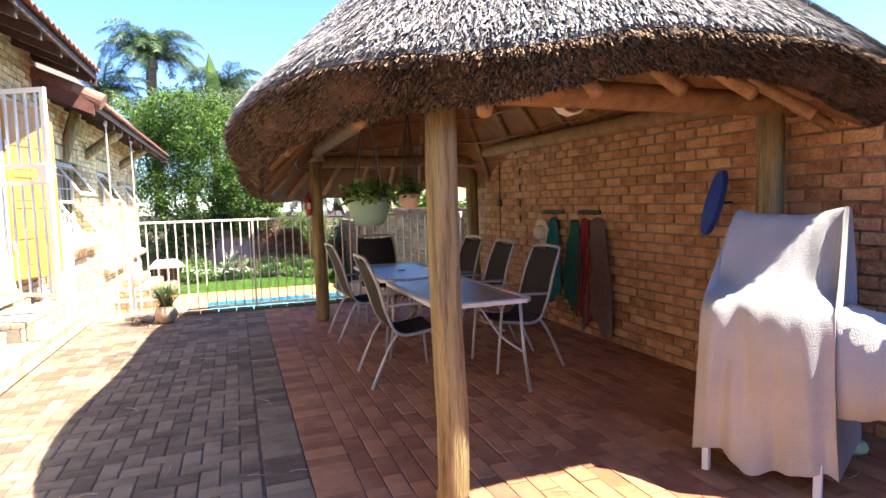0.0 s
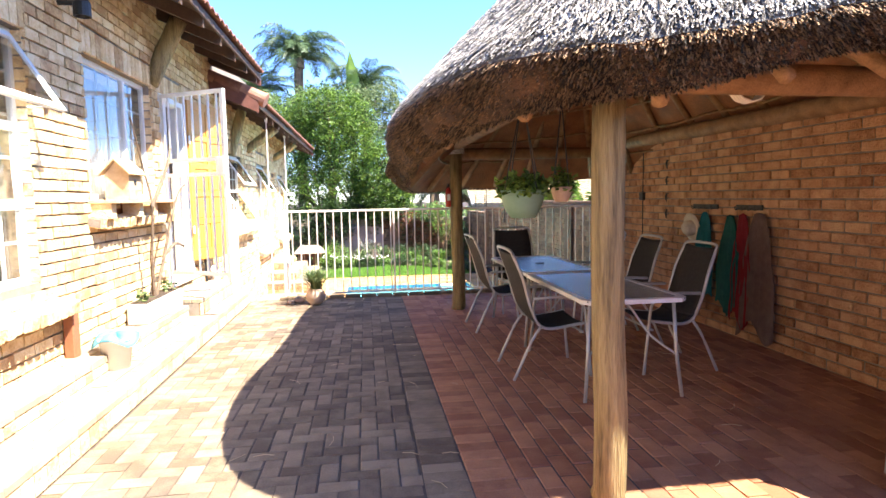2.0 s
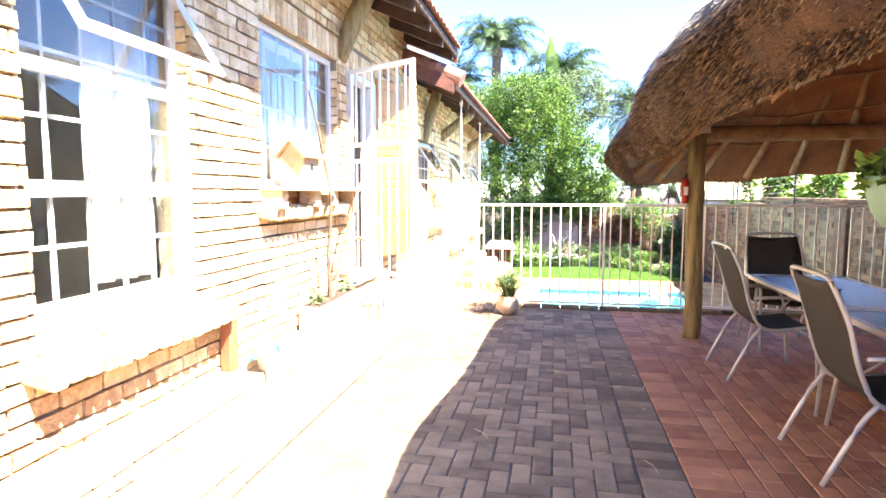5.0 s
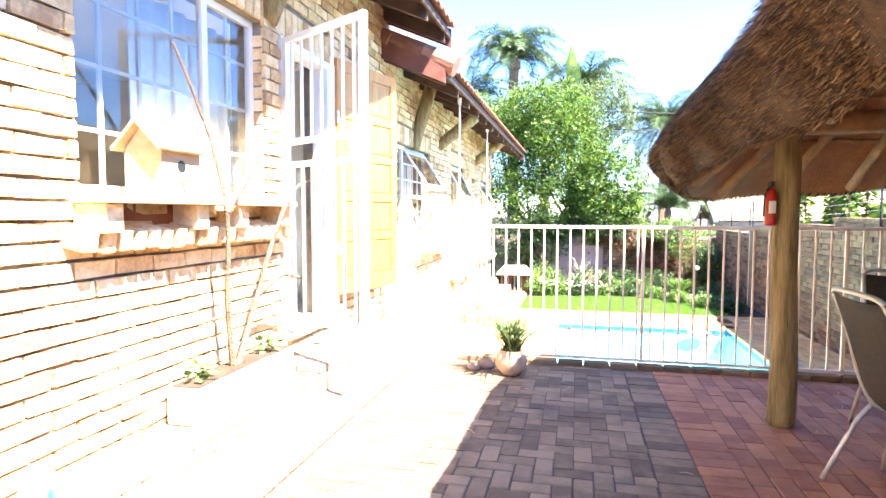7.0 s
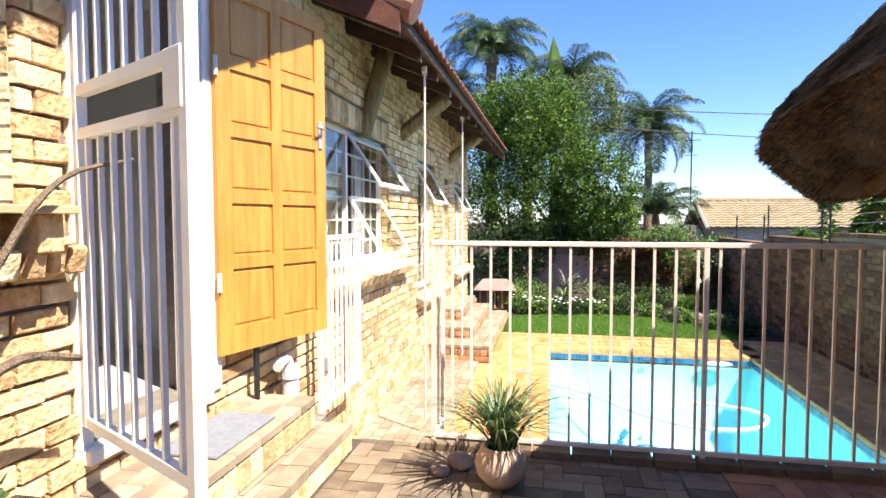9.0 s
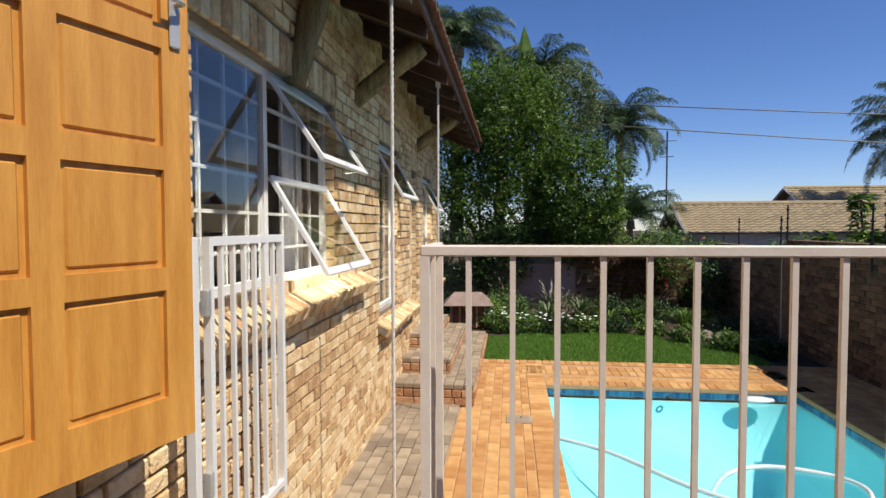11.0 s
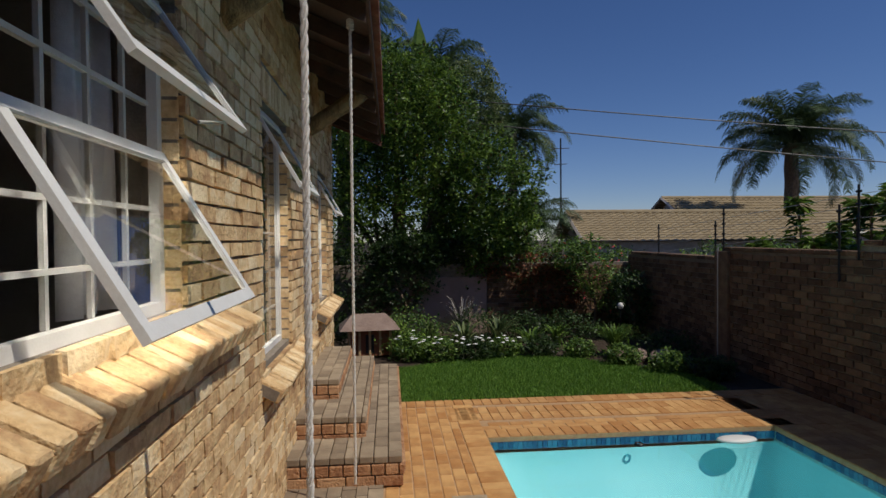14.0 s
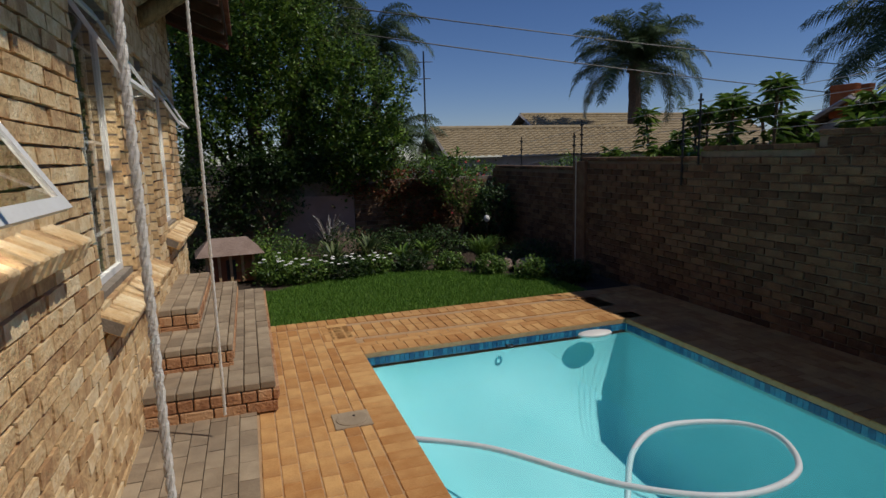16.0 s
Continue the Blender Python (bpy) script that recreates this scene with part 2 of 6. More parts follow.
def glassmat(name, ior, rough, tint):
    m = bpy.data.materials.new(name)
    m.use_nodes = True
    p = m.node_tree.nodes["Principled BSDF"]
    p.inputs["Base Color"].default_value = (*tint, 1)
    p.inputs["Transmission Weight"].default_value = 1
    p.inputs["Roughness"].default_value, p.inputs["IOR"].default_value = rough, ior
    return m


M["glass"] = glassmat("window_glass", 1.45, 0.0, (0.96, 0.98, 0.97))
wm = bpy.data.materials.new("pool_water")
wm.use_nodes = True
wn, wl = wm.node_tree.nodes, wm.node_tree.links
wn.remove(wn["Principled BSDF"])
wt, wg, wf, wx = wn.new("ShaderNodeBsdfTransparent"), wn.new("ShaderNodeBsdfGlossy"), wn.new("ShaderNodeFresnel"), wn.new("ShaderNodeMixShader")
wt.inputs[0].default_value, wg.inputs["Roughness"].default_value, wf.inputs[0].default_value = (0.78, 0.97, 0.985, 1), 0.02, 1.33
wv, wb = wn.new("ShaderNodeTexNoise"), wn.new("ShaderNodeBump")
wv.inputs["Scale"].default_value, wb.inputs["Strength"].default_value, wb.inputs["Distance"].default_value = 5, 0.12, 0.02
wl.new(wv.outputs[0], wb.inputs["Height"])
wl.new(wb.outputs[0], wg.inputs["Normal"])
wl.new(wf.outputs[0], wx.inputs[0])
wl.new(wt.outputs[0], wx.inputs[1])
wl.new(wg.outputs[0], wx.inputs[2])
wl.new(wx.outputs[0], wn["Material Output"].inputs[0])
M["water"] = wm
M["table_glass"] = mat("pebbled_glass", (0.30, 0.36, 0.36), (0.42, 0.48, 0.48), 0.12, 6, 0.25, 160, spec=0.6, trans=0.35)


# ---- mesh helpers ----
def part(name, bm, material, parent=None, label="", smooth=False):
    me = bpy.data.meshes.new(name)
    bm.to_mesh(me)
    bm.free()
    me.materials.append(M[material])
    if smooth:
        for f in me.polygons:
            f.use_smooth = True
    ob = new(name, me)
    if parent:
        ob.parent = parent
    if label:
        tagged(ob, label)
    return ob


def raw(name, verts, faces, material, parent=None, label="", smooth=False):
    me = bpy.data.meshes.new(name)
    me.from_pydata(verts, [], faces)
    me.materials.append(M[material])
    if smooth:
        for f in me.polygons:
            f.use_smooth = True
    ob = new(name, me)
    if parent:
        ob.parent = parent
    if label:
        tagged(ob, label)
    return ob


def thing(name, label, category, at=(0, 0, 0), rz=0, group="", kind=""):
    e = new(name)
    e.matrix_basis = pose(*at, 0, 0, rz)
    return tagged(e, label, category, group, kind)


def box(x0, x1, y0, y1, z0, z1, bevel=0.0, bm=None):
    bm = bm or bmesh.new()
    g = bmesh.ops.create_cube(bm, size=1, matrix=Matrix.LocRotScale(((x0 + x1) / 2, (y0 + y1) / 2, (z0 + z1) / 2), None, (abs(x1 - x0), abs(y1 - y0), abs(z1 - z0))))
    if bevel:
        es = list({e for v in g["verts"] for e in v.link_edges})
        bmesh.ops.bevel(bm, geom=es, offset=bevel, segments=1, affect="EDGES", profile=0.5)
    return bm


def tube(points, r, bm=None, seg=8, wob=0.0):
    """A tube along points; r is one radius or one per point."""
    bm = bm or bmesh.new()
    pts = [Vector(p) for p in points]
    rs = r if isinstance(r, (list, tuple)) else [r] * len(pts)
    rings = []
    for i, p in enumerate(pts):
        d = (pts[min(i + 1, len(pts) - 1)] - pts[max(i - 1, 0)]).normalized()
        u = d.cross(Vector((0, 0, 1)) if abs(d.z) < 0.9 else Vector((1, 0, 0))).normalized()
        w = d.cross(u)
        ring = []
        for k in range(seg):
            a = 2 * math.pi * k / seg
            rr = rs[i] * (1 + wob * noise.noise((p + u * math.cos(a) * 0.2 + w * math.sin(a) * 0.2) * 9))
            ring.append(bm.verts.new(p + (u * math.cos(a) + w * math.sin(a)) * rr))
        rings.append(ring)
    for a, b in zip(rings, rings[1:]):
        for k in range(seg):
            bm.faces.new((a[k], a[(k + 1) % seg], b[(k + 1) % seg], b[k]))
    bm.faces.new(rings[0][::-1])
    bm.faces.new(rings[-1])
    return bm


def arc(points, n=8):
    """Smooth curve through points (Catmull-Rom)."""
    p = [Vector(q) for q in points]
    p = [2 * p[0] - p[1]] + p + [2 * p[-1] - p[-2]]
    out = []
    for i in range(1, len(p) - 2):
        for k in range(n):
            t = k / n
            a, b, c, d = p[i - 1], p[i], p[i + 1], p[i + 2]
            out.append(0.5 * (2 * b + (c - a) * t + (2 * a - 5 * b + 4 * c - d) * t * t + (3 * b - a - 3 * c + d) * t ** 3))
    return out + [p[-2]]


def lathe(profile, bm=None, seg=24, at=(0, 0, 0)):
    bm = bm or bmesh.new()
    rings = [[bm.verts.new((at[0] + r * math.cos(2 * math.pi * k / seg), at[1] + r * math.sin(2 * math.pi * k / seg), at[2] + z)) for k in range(seg)] for r, z in profile]
    for a, b in zip(rings, rings[1:]):
        for k in range(seg):
            bm.faces.new((a[k], a[(k + 1) % seg], b[(k + 1) % seg], b[k]))
    return bm


CUBE = [(0, 1, 3, 2), (4, 6, 7, 5), (0, 4, 5, 1), (2, 3, 7, 6), (0, 2, 6, 4), (1, 5, 7, 3)]


def piece_mesh(name, sx, sy, sz, material, b=0.006):
    """A block with chamfered edges, centred."""
    bm = box(-sx / 2, sx / 2, -sy / 2, sy / 2, -sz / 2, sz / 2, b)
    me = bpy.data.meshes.new(name)
    bm.to_mesh(me)
    bm.free()
    me.materials.append(M[material])
    return me


def lay(name, pieces, material, parent, near, limit=300, rough=0.0):
    """Pieces (centre, size): the ones nearest to the walk as parts sharing meshes, the rest joined."""
    meshes, rest = {}, []
    order = sorted(pieces, key=lambda q: (Vector(q[0]) - Vector(near)).length)
    for i, (c, s) in enumerate(order):
        key = tuple(round(k, 3) for k in s)
        if i < limit:
            if key not in meshes:
                meshes[key] = piece_mesh(name, *key, material)
            ob = new(name, meshes[key])
            ob.location, ob.parent = c, parent
        else:
            rest.append((c, s))
    if rest:
        v, f, uneven = [], [], random.Random(17)
        for c, s in rest:
            k = len(v)
            for i in range(8):
                q = [((i >> (2 - a)) & 1) * 2 - 1 for a in range(3)]
                v.append(tuple(c[a] + q[a] * s[a] / 2 + uneven.gauss(0, rough) for a in range(3)))
            f += [tuple(k + j for j in face) for face in CUBE]
        ob = raw(name + "_field", v, f, material, parent)
        tagged(ob, kind="stuff")


def bricks_on_wall(x, face, y0, y1, z0, z1, holes, depth=0.02, length=0.236, course=0.086, joint=0.010, top=None):
    """Stretcher-bond facing bricks on a wall plane at x, proud towards face (+1 or -1)."""
    out, r = [], random.Random(5)
    nz = int((z1 - z0) / course)
    for j in range(nz):
        za, zb = z0 + j * course, z0 + (j + 1) * course
        y = y0 - (length / 2 if j % 2 else 0)
        while y < y1:
            a, b = max(y, y0), min(y + length, y1)
            spans = [(a, b)]
            for ha, hb, hc, hd in holes:
                if zb > hc + 0.02 and za < hd - 0.02:
                    spans = [s for p, q in spans for s in ((p, min(q, ha)), (max(p, hb), q)) if s[1] - s[0] > 0.03]
            for p, q in spans:
                if q - p > 0.04 and (top is None or zb <= top((p + q) / 2) + 0.01):
                    d = depth + r.choice((-0.004, 0, 0.002, 0.005))
                    out.append(((x + face * d / 2, (p + q) / 2, (za + zb) / 2), (d, round(q - p - joint, 2), course - joint)))
            y += length
    return out


def slab_with_holes(name, x0, x1, y0, y1, z0, z1, holes, material, parent=None):
    """A wall slab along y with rectangular openings (non-overlapping along y)."""
    bm = bmesh.new()
    y = y0
    for a, b, c, d in sorted(holes):
        if a > y:
            box(x0, x1, y, a, z0, z1, bm=bm)
        if c > z0:
            box(x0, x1, a, b, z0, c, bm=bm)
        if d < z1:
            box(x0, x1, a, b, d, z1, bm=bm)
        y = b
    box(x0, x1, y, y1, z0, z1, bm=bm)
    return part(name, bm, material, parent)


def leaves(name, pts, size, material, parent, seed=1, aspect=0.55, droop=0.0, label="", fold=True):
    """Leaf blades (two folded quads) scattered at pts."""
    r = random.Random(seed)
    v, f = [], []
    for p in pts:
        s = size * r.uniform(0.6, 1.35)
        d = Vector((r.gauss(0, 1), r.gauss(0, 1), r.gauss(0, 0.7) - droop)).normalized()
        u = d.cross(Vector((r.gauss(0, 0.4), r.gauss(0, 0.4), 1))).normalized() * s * aspect * 0.5
        n = d.cross(u) * 0.35
        p = Vector(p)
        k = len(v)
        v += [p, p + d * s * 0.5 + u + n, p + d * s, p + d * s * 0.5 - u + n]
        f += [(k, k + 1, k + 2), (k, k + 2, k + 3)]
    ob = raw(name, [tuple(q) for q in v], f, material, parent, label)
    return ob


# ---- ground and paving ----
WX = -2.42          # face of the house wall
RX = 3.5            # face of the boundary wall
LOW = -0.69         # level of the pool deck
ground = raw("ground", [(-400, -400, -1.9), (400, -400, -1.9), (400, 400, -1.9), (-400, 400, -1.9)], [(0, 1, 2, 3)], "soil")
tagged(ground, "bare brown earth reaching into the distance", "ground", kind="structure")


def herringbone(x0, x1, y0, y1, z, s=0.105):
    out = []
    n = int((max(x1 - x0, y1 - y0)) / s) + 4
    g, h = s - 0.006, 0.05
    for i in range(-n, n):
        for j in range(-n, 2 * n):
            k = (i - j) % 4
            if k == 0:
                a, b, c, d = i, i + 2, j, j + 1
            elif k == 3:
                a, b, c, d = i, i + 1, j, j + 2
                if (i - j) % 4 != 3:
                    continue
            else:
                continue
            xa, xb, ya, yb = x0 + a * s, x0 + b * s, y0 + c * s, y0 + d * s
            xa, xb, ya, yb = max(xa, x0), min(xb, x1), max(ya, y0), min(yb, y1)
            if xb - xa > 0.03 and yb - ya > 0.03:
                zz = z + random.choice((-0.002, 0, 0.001, 0.002))
                out.append(((round((xa + xb) / 2, 3), round((ya + yb) / 2, 3), zz - h / 2), (round(xb - xa - 0.006, 3), round(yb - ya - 0.006, 3), h)))
    return out


def rows_along_y(x0, x1, y0, y1, z, w, length, h=0.05, gap=0.006, start=0):
    out, i, x = [], start, x0
    while x < x1 - 0.03:
        xb = min(x + w, x1)
        y = y0 - (length / 2 if i % 2 else 0)
        while y < y1:
            a, b = max(y, y0), min(y + length, y1)
            if b - a > 0.03:
                zz = z + random.choice((-0.002, 0, 0.001, 0.002))
                out.append(((round((x + xb) / 2, 3), round((a + b) / 2, 3), zz - h / 2), (round(xb - x - gap, 3), round(b - a - gap, 3), h)))
            y += length
        x, i = xb, i + 1
    return out


yard = tagged(part("floor", box(-12, RX + 0.2, -8, 8.46, -1.8, -0.006), "joint"), "dark bedding sand between the yard pavers", "floor", kind="structure")
lay("paver", herringbone(-1.8, 0.1, -2.0, 8.46, 0.0) + rows_along_y(0.1, 0.33, -2.0, 8.46, 0.0, 0.23, 0.11), "grey_paver", tagged(new("pavement_grey"), "weathered grey-brown herringbone concrete pavers with dark joints", "pavement", kind="structure"), (-0.3, 4.5, 0))
lay("paver", rows_along_y(0.333, 0.57, -2.0, 8.46, 0.001, 0.237, 0.115) + rows_along_y(0.57, RX, -2.0, 8.46, 0.0, 0.115, 0.235), "red_paver", tagged(new("pavement_red"), "dark red clay brick paving under the thatched shelter", "pavement", kind="structure"), (0.9, 4.5, 0))

# pavement step along the house, and the door step
def stepblock(name, x0, x1, y0, y1, z0, z1, label):
    e = tagged(new(name), label, "step", kind="structure")
    part("core", box(x0, x1 - 0.03, y0, y1 - 0.03, z0, z1 - 0.05), "mortar", e)
    lay("paver", rows_along_y(x0, x1 - 0.11, y0, y1, z1, 0.112, 0.225) + rows_along_y(x1 - 0.11, x1 + 0.01, y0, y1, z1 + 0.002, 0.12, 0.225), "step_paver", e, (x1, (y0 + y1) / 2, z1), 60)
    face = []
    y = y0
    while y < y1 - 0.02:
        b = min(y + 0.115, y1)
        face.append(((x1 - 0.012, (y + b) / 2, (z0 + z1 - 0.05) / 2), (0.03, round(b - y - 0.008, 3), round(z1 - z0 - 0.06, 3))))
        y = b
    lay("brick", face, "house_brick", e, (x1, y1, z0), 40)
    return e


stepblock("pavement_step", WX, -1.81, -2.5, 8.26, 0.0, 0.17, "sunlit raised brick pavement along the house wall")
stepblock("step_ledge", WX, -2.13, -2.5, 6.55, 0.17, 0.30, "narrow raised brick ledge at the foot of the wall")
stepblock("door_step", WX, -2.0, 6.6, 8.15, 0.17, 0.36, "brick door step below the kitchen door")

# ---- pool terrace ----
PX0, PX1, PY0, PY1 = -0.64, 2.36, 9.7, 14.28
slab = bmesh.new()
for a in ((-4, PX0, 8.46, 15.62), (PX1, RX, 8.46, 15.62), (PX0, PX1, 8.46, PY0), (PX0, PX1, PY1, 15.62)):
    box(a[0], a[1], a[2], a[3], -1.8, LOW - 0.006, bm=slab)
tagged(part("terrace_bed", slab, "pale_joint"), "sandy mortar bed of the pool terrace", "floor", kind="structure")
deck = tagged(new("pavement_pool"), "orange clay brick paving round the swimming pool", "pavement", kind="structure")
field = []
field += rows_along_y(-1.64, PX0 - 0.24, 8.5, 15.35, LOW, 0.112, 0.225)
field += [((PX0 - 0.12 + 0.0, 8.56 + 0.113 * i, LOW - 0.022), (0.23, 0.106, 0.05)) for i in range(61)]
for i in range(36):
    for j, yy in enumerate((PY1 + 0.115, 14.98, 15.21)):
        field.append(((PX0 + 0.056 + 0.112 * i - (0.0 if j == 0 else 0.3), yy + (0.0 if j == 0 else -0.05), LOW - 0.022), (0.105, 0.225, 0.05)))
field += [((-1.5 + 0.232 * i + (0.116 if j % 2 else 0), 14.57 + 0.113 * j, LOW - 0.026), (0.226, 0.106, 0.05)) for i in range(4, 22) for j in range(2)]
field += [((-1.58 + 0.113 * i, 15.49, LOW - 0.02), (0.106, 0.225, 0.05)) for i in range(45)]
field += rows_along_y(PX1 + 0.24, RX, 8.5, 15.35, LOW, 0.112, 0.225)
field += [((PX1 + 0.12, 8.56 + 0.113 * i, LOW - 0.022), (0.23, 0.106, 0.05)) for i in range(61)]
field += rows_along_y(PX0, PX1, 8.5, PY0, LOW, 0.112, 0.225)
lay("brick", field, "deck_brick", deck, (-0.9, 12.8, LOW))
drain = thing("drain_cover", "grey concrete inspection cover set in the paving", "drain cover", (-1.0, 12.9, LOW - 0.004))
part("surround", box(-0.135, 0.135, -0.125, 0.125, -0.02, 0.014, 0.004), "step_paver", drain)
part("lid", lathe([(0.0, 0.022), (0.10, 0.022), (0.115, 0.019), (0.118, 0.0)], seg=28), "step_paver", drain)
# flat black disc on the closed lid, for the dark of the hole
part("finger_hole", lathe([(0.001, 0.0245), (0.012, 0.0245), (0.012, 0.018)], seg=12, at=(0.02, 0.03, 0)), "black", drain)
bm = bmesh.new()
nx, ny = 16, 22
grid = [[bm.verts.new((PX0 + (PX1 - PX0) * i / nx, PY0 + (PY1 - PY0) * j / ny,
         LOW - 0.16 - min(1, min(i, nx - i) / 3, min(j, ny - j) / 3) ** 0.5 * (0.42 + 0.62 / (1 + math.exp(-((i / nx - 0.5) * 11 + (0.45 - j / ny) * 4)))))) for j in range(ny + 1)] for i in range(nx + 1)]
for i in range(nx):
    for j in range(ny):
        bm.faces.new((grid[i][j], grid[i + 1][j], grid[i + 1][j + 1], grid[i][j + 1]))
rim = [grid[i][0] for i in range(nx + 1)] + [grid[nx][j] for j in range(1, ny + 1)] + [grid[i][ny] for i in range(nx - 1, -1, -1)] + [grid[0][j] for j in range(ny - 1, 0, -1)]
up = [bm.verts.new((v.co.x, v.co.y, LOW - 0.05)) for v in rim]
for k in range(len(rim)):
    q = (k + 1) % len(rim)
    bm.faces.new((rim[k], rim[q], up[q], up[k]))
bmesh.ops.recalc_face_normals(bm, faces=bm.faces)
pool = tagged(part("swimming_pool", bm, "pool", smooth=True), "rectangular turquoise swimming pool full of clear water", "swimming pool", kind="structure")
mos = []
for i in range(60):
    mos.append(((PX0 + 0.025 + 0.05 * i, PY1 - 0.004, LOW - 0.09), (0.046, 0.008, 0.075)))
for i in range(91):
    mos.append(((PX1 - 0.004, PY0 + 0.025 + 0.05 * i, LOW - 0.09), (0.008, 0.046, 0.075)))
    mos.append(((PX0 + 0.004, PY0 + 0.025 + 0.05 * i, LOW - 0.09), (0.008, 0.046, 0.075)))
lay("tile", mos, "blue_tile", pool, (0, 14, LOW), 0)
water = tagged(raw("water", [(PX0 + 0.001, PY0, LOW - 0.085), (PX1 - 0.001, PY0, LOW - 0.085), (PX1 - 0.001, PY1, LOW - 0.085), (PX0 + 0.001, PY1, LOW - 0.085)], [(0, 1, 2, 3)], "water"), "clear still turquoise pool water", "water", kind="structure")
water.visible_shadow = False

# lawn and beds
tagged(part("lawn_bed", box(-9, RX, 15.62, 21.0, -1.8, LOW - 0.03), "soil"), "dark garden soil behind the pool", "soil", kind="structure")


def lawn_far(x):
    return 17.55 + 0.45 * math.sin(x * 1.1 + 1.2) - 0.18 * max(0, x - 0.9) ** 2


lawn = tagged(new("lawn"), "freshly mown bright green lawn beside the pool", "grass", kind="structure")
n = 24
v = [(-1.5 + 4.2 * i / n, 15.63, LOW - 0.008) for i in range(n + 1)] + [(-1.5 + 4.2 * i / n, max(15.66, lawn_far(-1.5 + 4.2 * i / n)), LOW - 0.008) for i in range(n + 1)]
raw("turf", v, [(i, i + 1, n + 2 + i, n + 1 + i) for i in range(n)], "grass_base", lawn)
r = random.Random(3)
gv, gf = [], []
while len(gf) < 42000:
    x, y = r.uniform(-1.5, 2.7), r.uniform(15.6, 18.1)
    if y < lawn_far(x) + r.gauss(0, 0.04):
        h, a, k = r.uniform(0.02, 0.045), r.uniform(0, 6.28), len(gv)
        dx, dy = 0.006 * math.cos(a), 0.006 * math.sin(a)
        gv += [(x - dx, y - dy, LOW - 0.008), (x + dx, y + dy, LOW - 0.008), (x + r.gauss(0, 0.014), y + r.gauss(0, 0.014), LOW + h)]
        gf.append((k, k + 1, k + 2))
tagged(raw("grass_blades", gv, gf, "grass", lawn), kind="stuff")

# ---- house ----
W1, W2, DR = (3.2, 4.28, 0.9, 2.62), (5.1, 6.62, 1.48, 2.68), (6.85, 7.68, 0.52, 2.66)
W3, W4, W5, W6 = (9.15, 11.12, 1.0, 2.24), (12.55, 13.6, 0.45, 2.22), (14.45, 14.95, 0.3, 2.1), (15.5, 16.5, 0.52, 2.1)
D0 = (1.95, 2.9, 0.62, 2.66)
HOLES = [D0, W1, W2, DR, W3, W4, W5, W6]
house = tagged(new("wall_house"), "yellow-brown rough face brick house wall in sun", "wall", kind="structure")
slab_with_holes("mortar_wall", WX - 0.24, WX - 0.012, -3, 17.2, -1.8, 3.75, HOLES, "mortar", house)
top1 = lambda y: 3.62 if y < 9.2 else 3.2
lay("brick", bricks_on_wall(WX - 0.014, 1, -0.5, 17.2, -0.7, 3.6, [(a, b, c, d + 0.22) for a, b, c, d in HOLES], 0.031, joint=0.015, top=top1), "house_brick", house, (WX, 8.3, 1.2), rough=0.0022)
sold = []
for a, b, c, d in HOLES:
    y = a - 0.02
    while y < b:
        sold.append(((WX, y + 0.046, d + 0.11), (0.028, 0.083, 0.21)))
        y += 0.095
lay("brick", sold, "house_brick", house, (WX, 9, 2), 60)
reveal = bmesh.new()
for a, b, c, d in HOLES:
    for z in range(int((d - c) / 0.086)):
        for y in (a, b):
            box(WX - 0.1, WX - 0.004, y - 0.003, y + 0.003, c + z * 0.086 + 0.007, c + z * 0.086 + 0.079, bm=reveal)
tagged(part("brick_reveals", reveal, "house_brick", house), kind="stuff")
# end wall and rooms behind the openings
tagged(part("wall_house_end", box(-9, WX - 0.24, 17.0, 17.2, -1.8, 3.75), "house_brick"), "brick end wall of the house", "wall", kind="structure")
tagged(part("wall_house_start", box(-9, WX - 0.24, -3, -2.8, -1.8, 3.75), "house_brick"), "brick end wall of the house", "wall", kind="structure")
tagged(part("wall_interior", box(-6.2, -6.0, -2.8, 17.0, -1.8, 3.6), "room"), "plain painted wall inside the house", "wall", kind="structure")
tagged(part("floor_interior", box(-6.0, WX - 0.24, -2.8, 17.0, -1.2, 0.0), "concrete"), "plain floor inside the house", "floor", kind="structure")
tagged(part("floor_kitchen", box(-6.0, WX - 0.24, 5.06, 8.54, 0.002, 0.5), "white"), "pale tiled kitchen floor inside the door", "floor", kind="structure")
tagged(part("ceiling", box(-6.0, WX - 0.24, -2.8, 17.0, 2.85, 2.95), "white"), "plain ceiling inside the house", "ceiling", kind="structure")
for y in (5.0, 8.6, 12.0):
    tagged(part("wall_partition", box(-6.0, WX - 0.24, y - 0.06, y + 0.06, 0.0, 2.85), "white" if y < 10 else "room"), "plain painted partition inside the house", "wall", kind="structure")


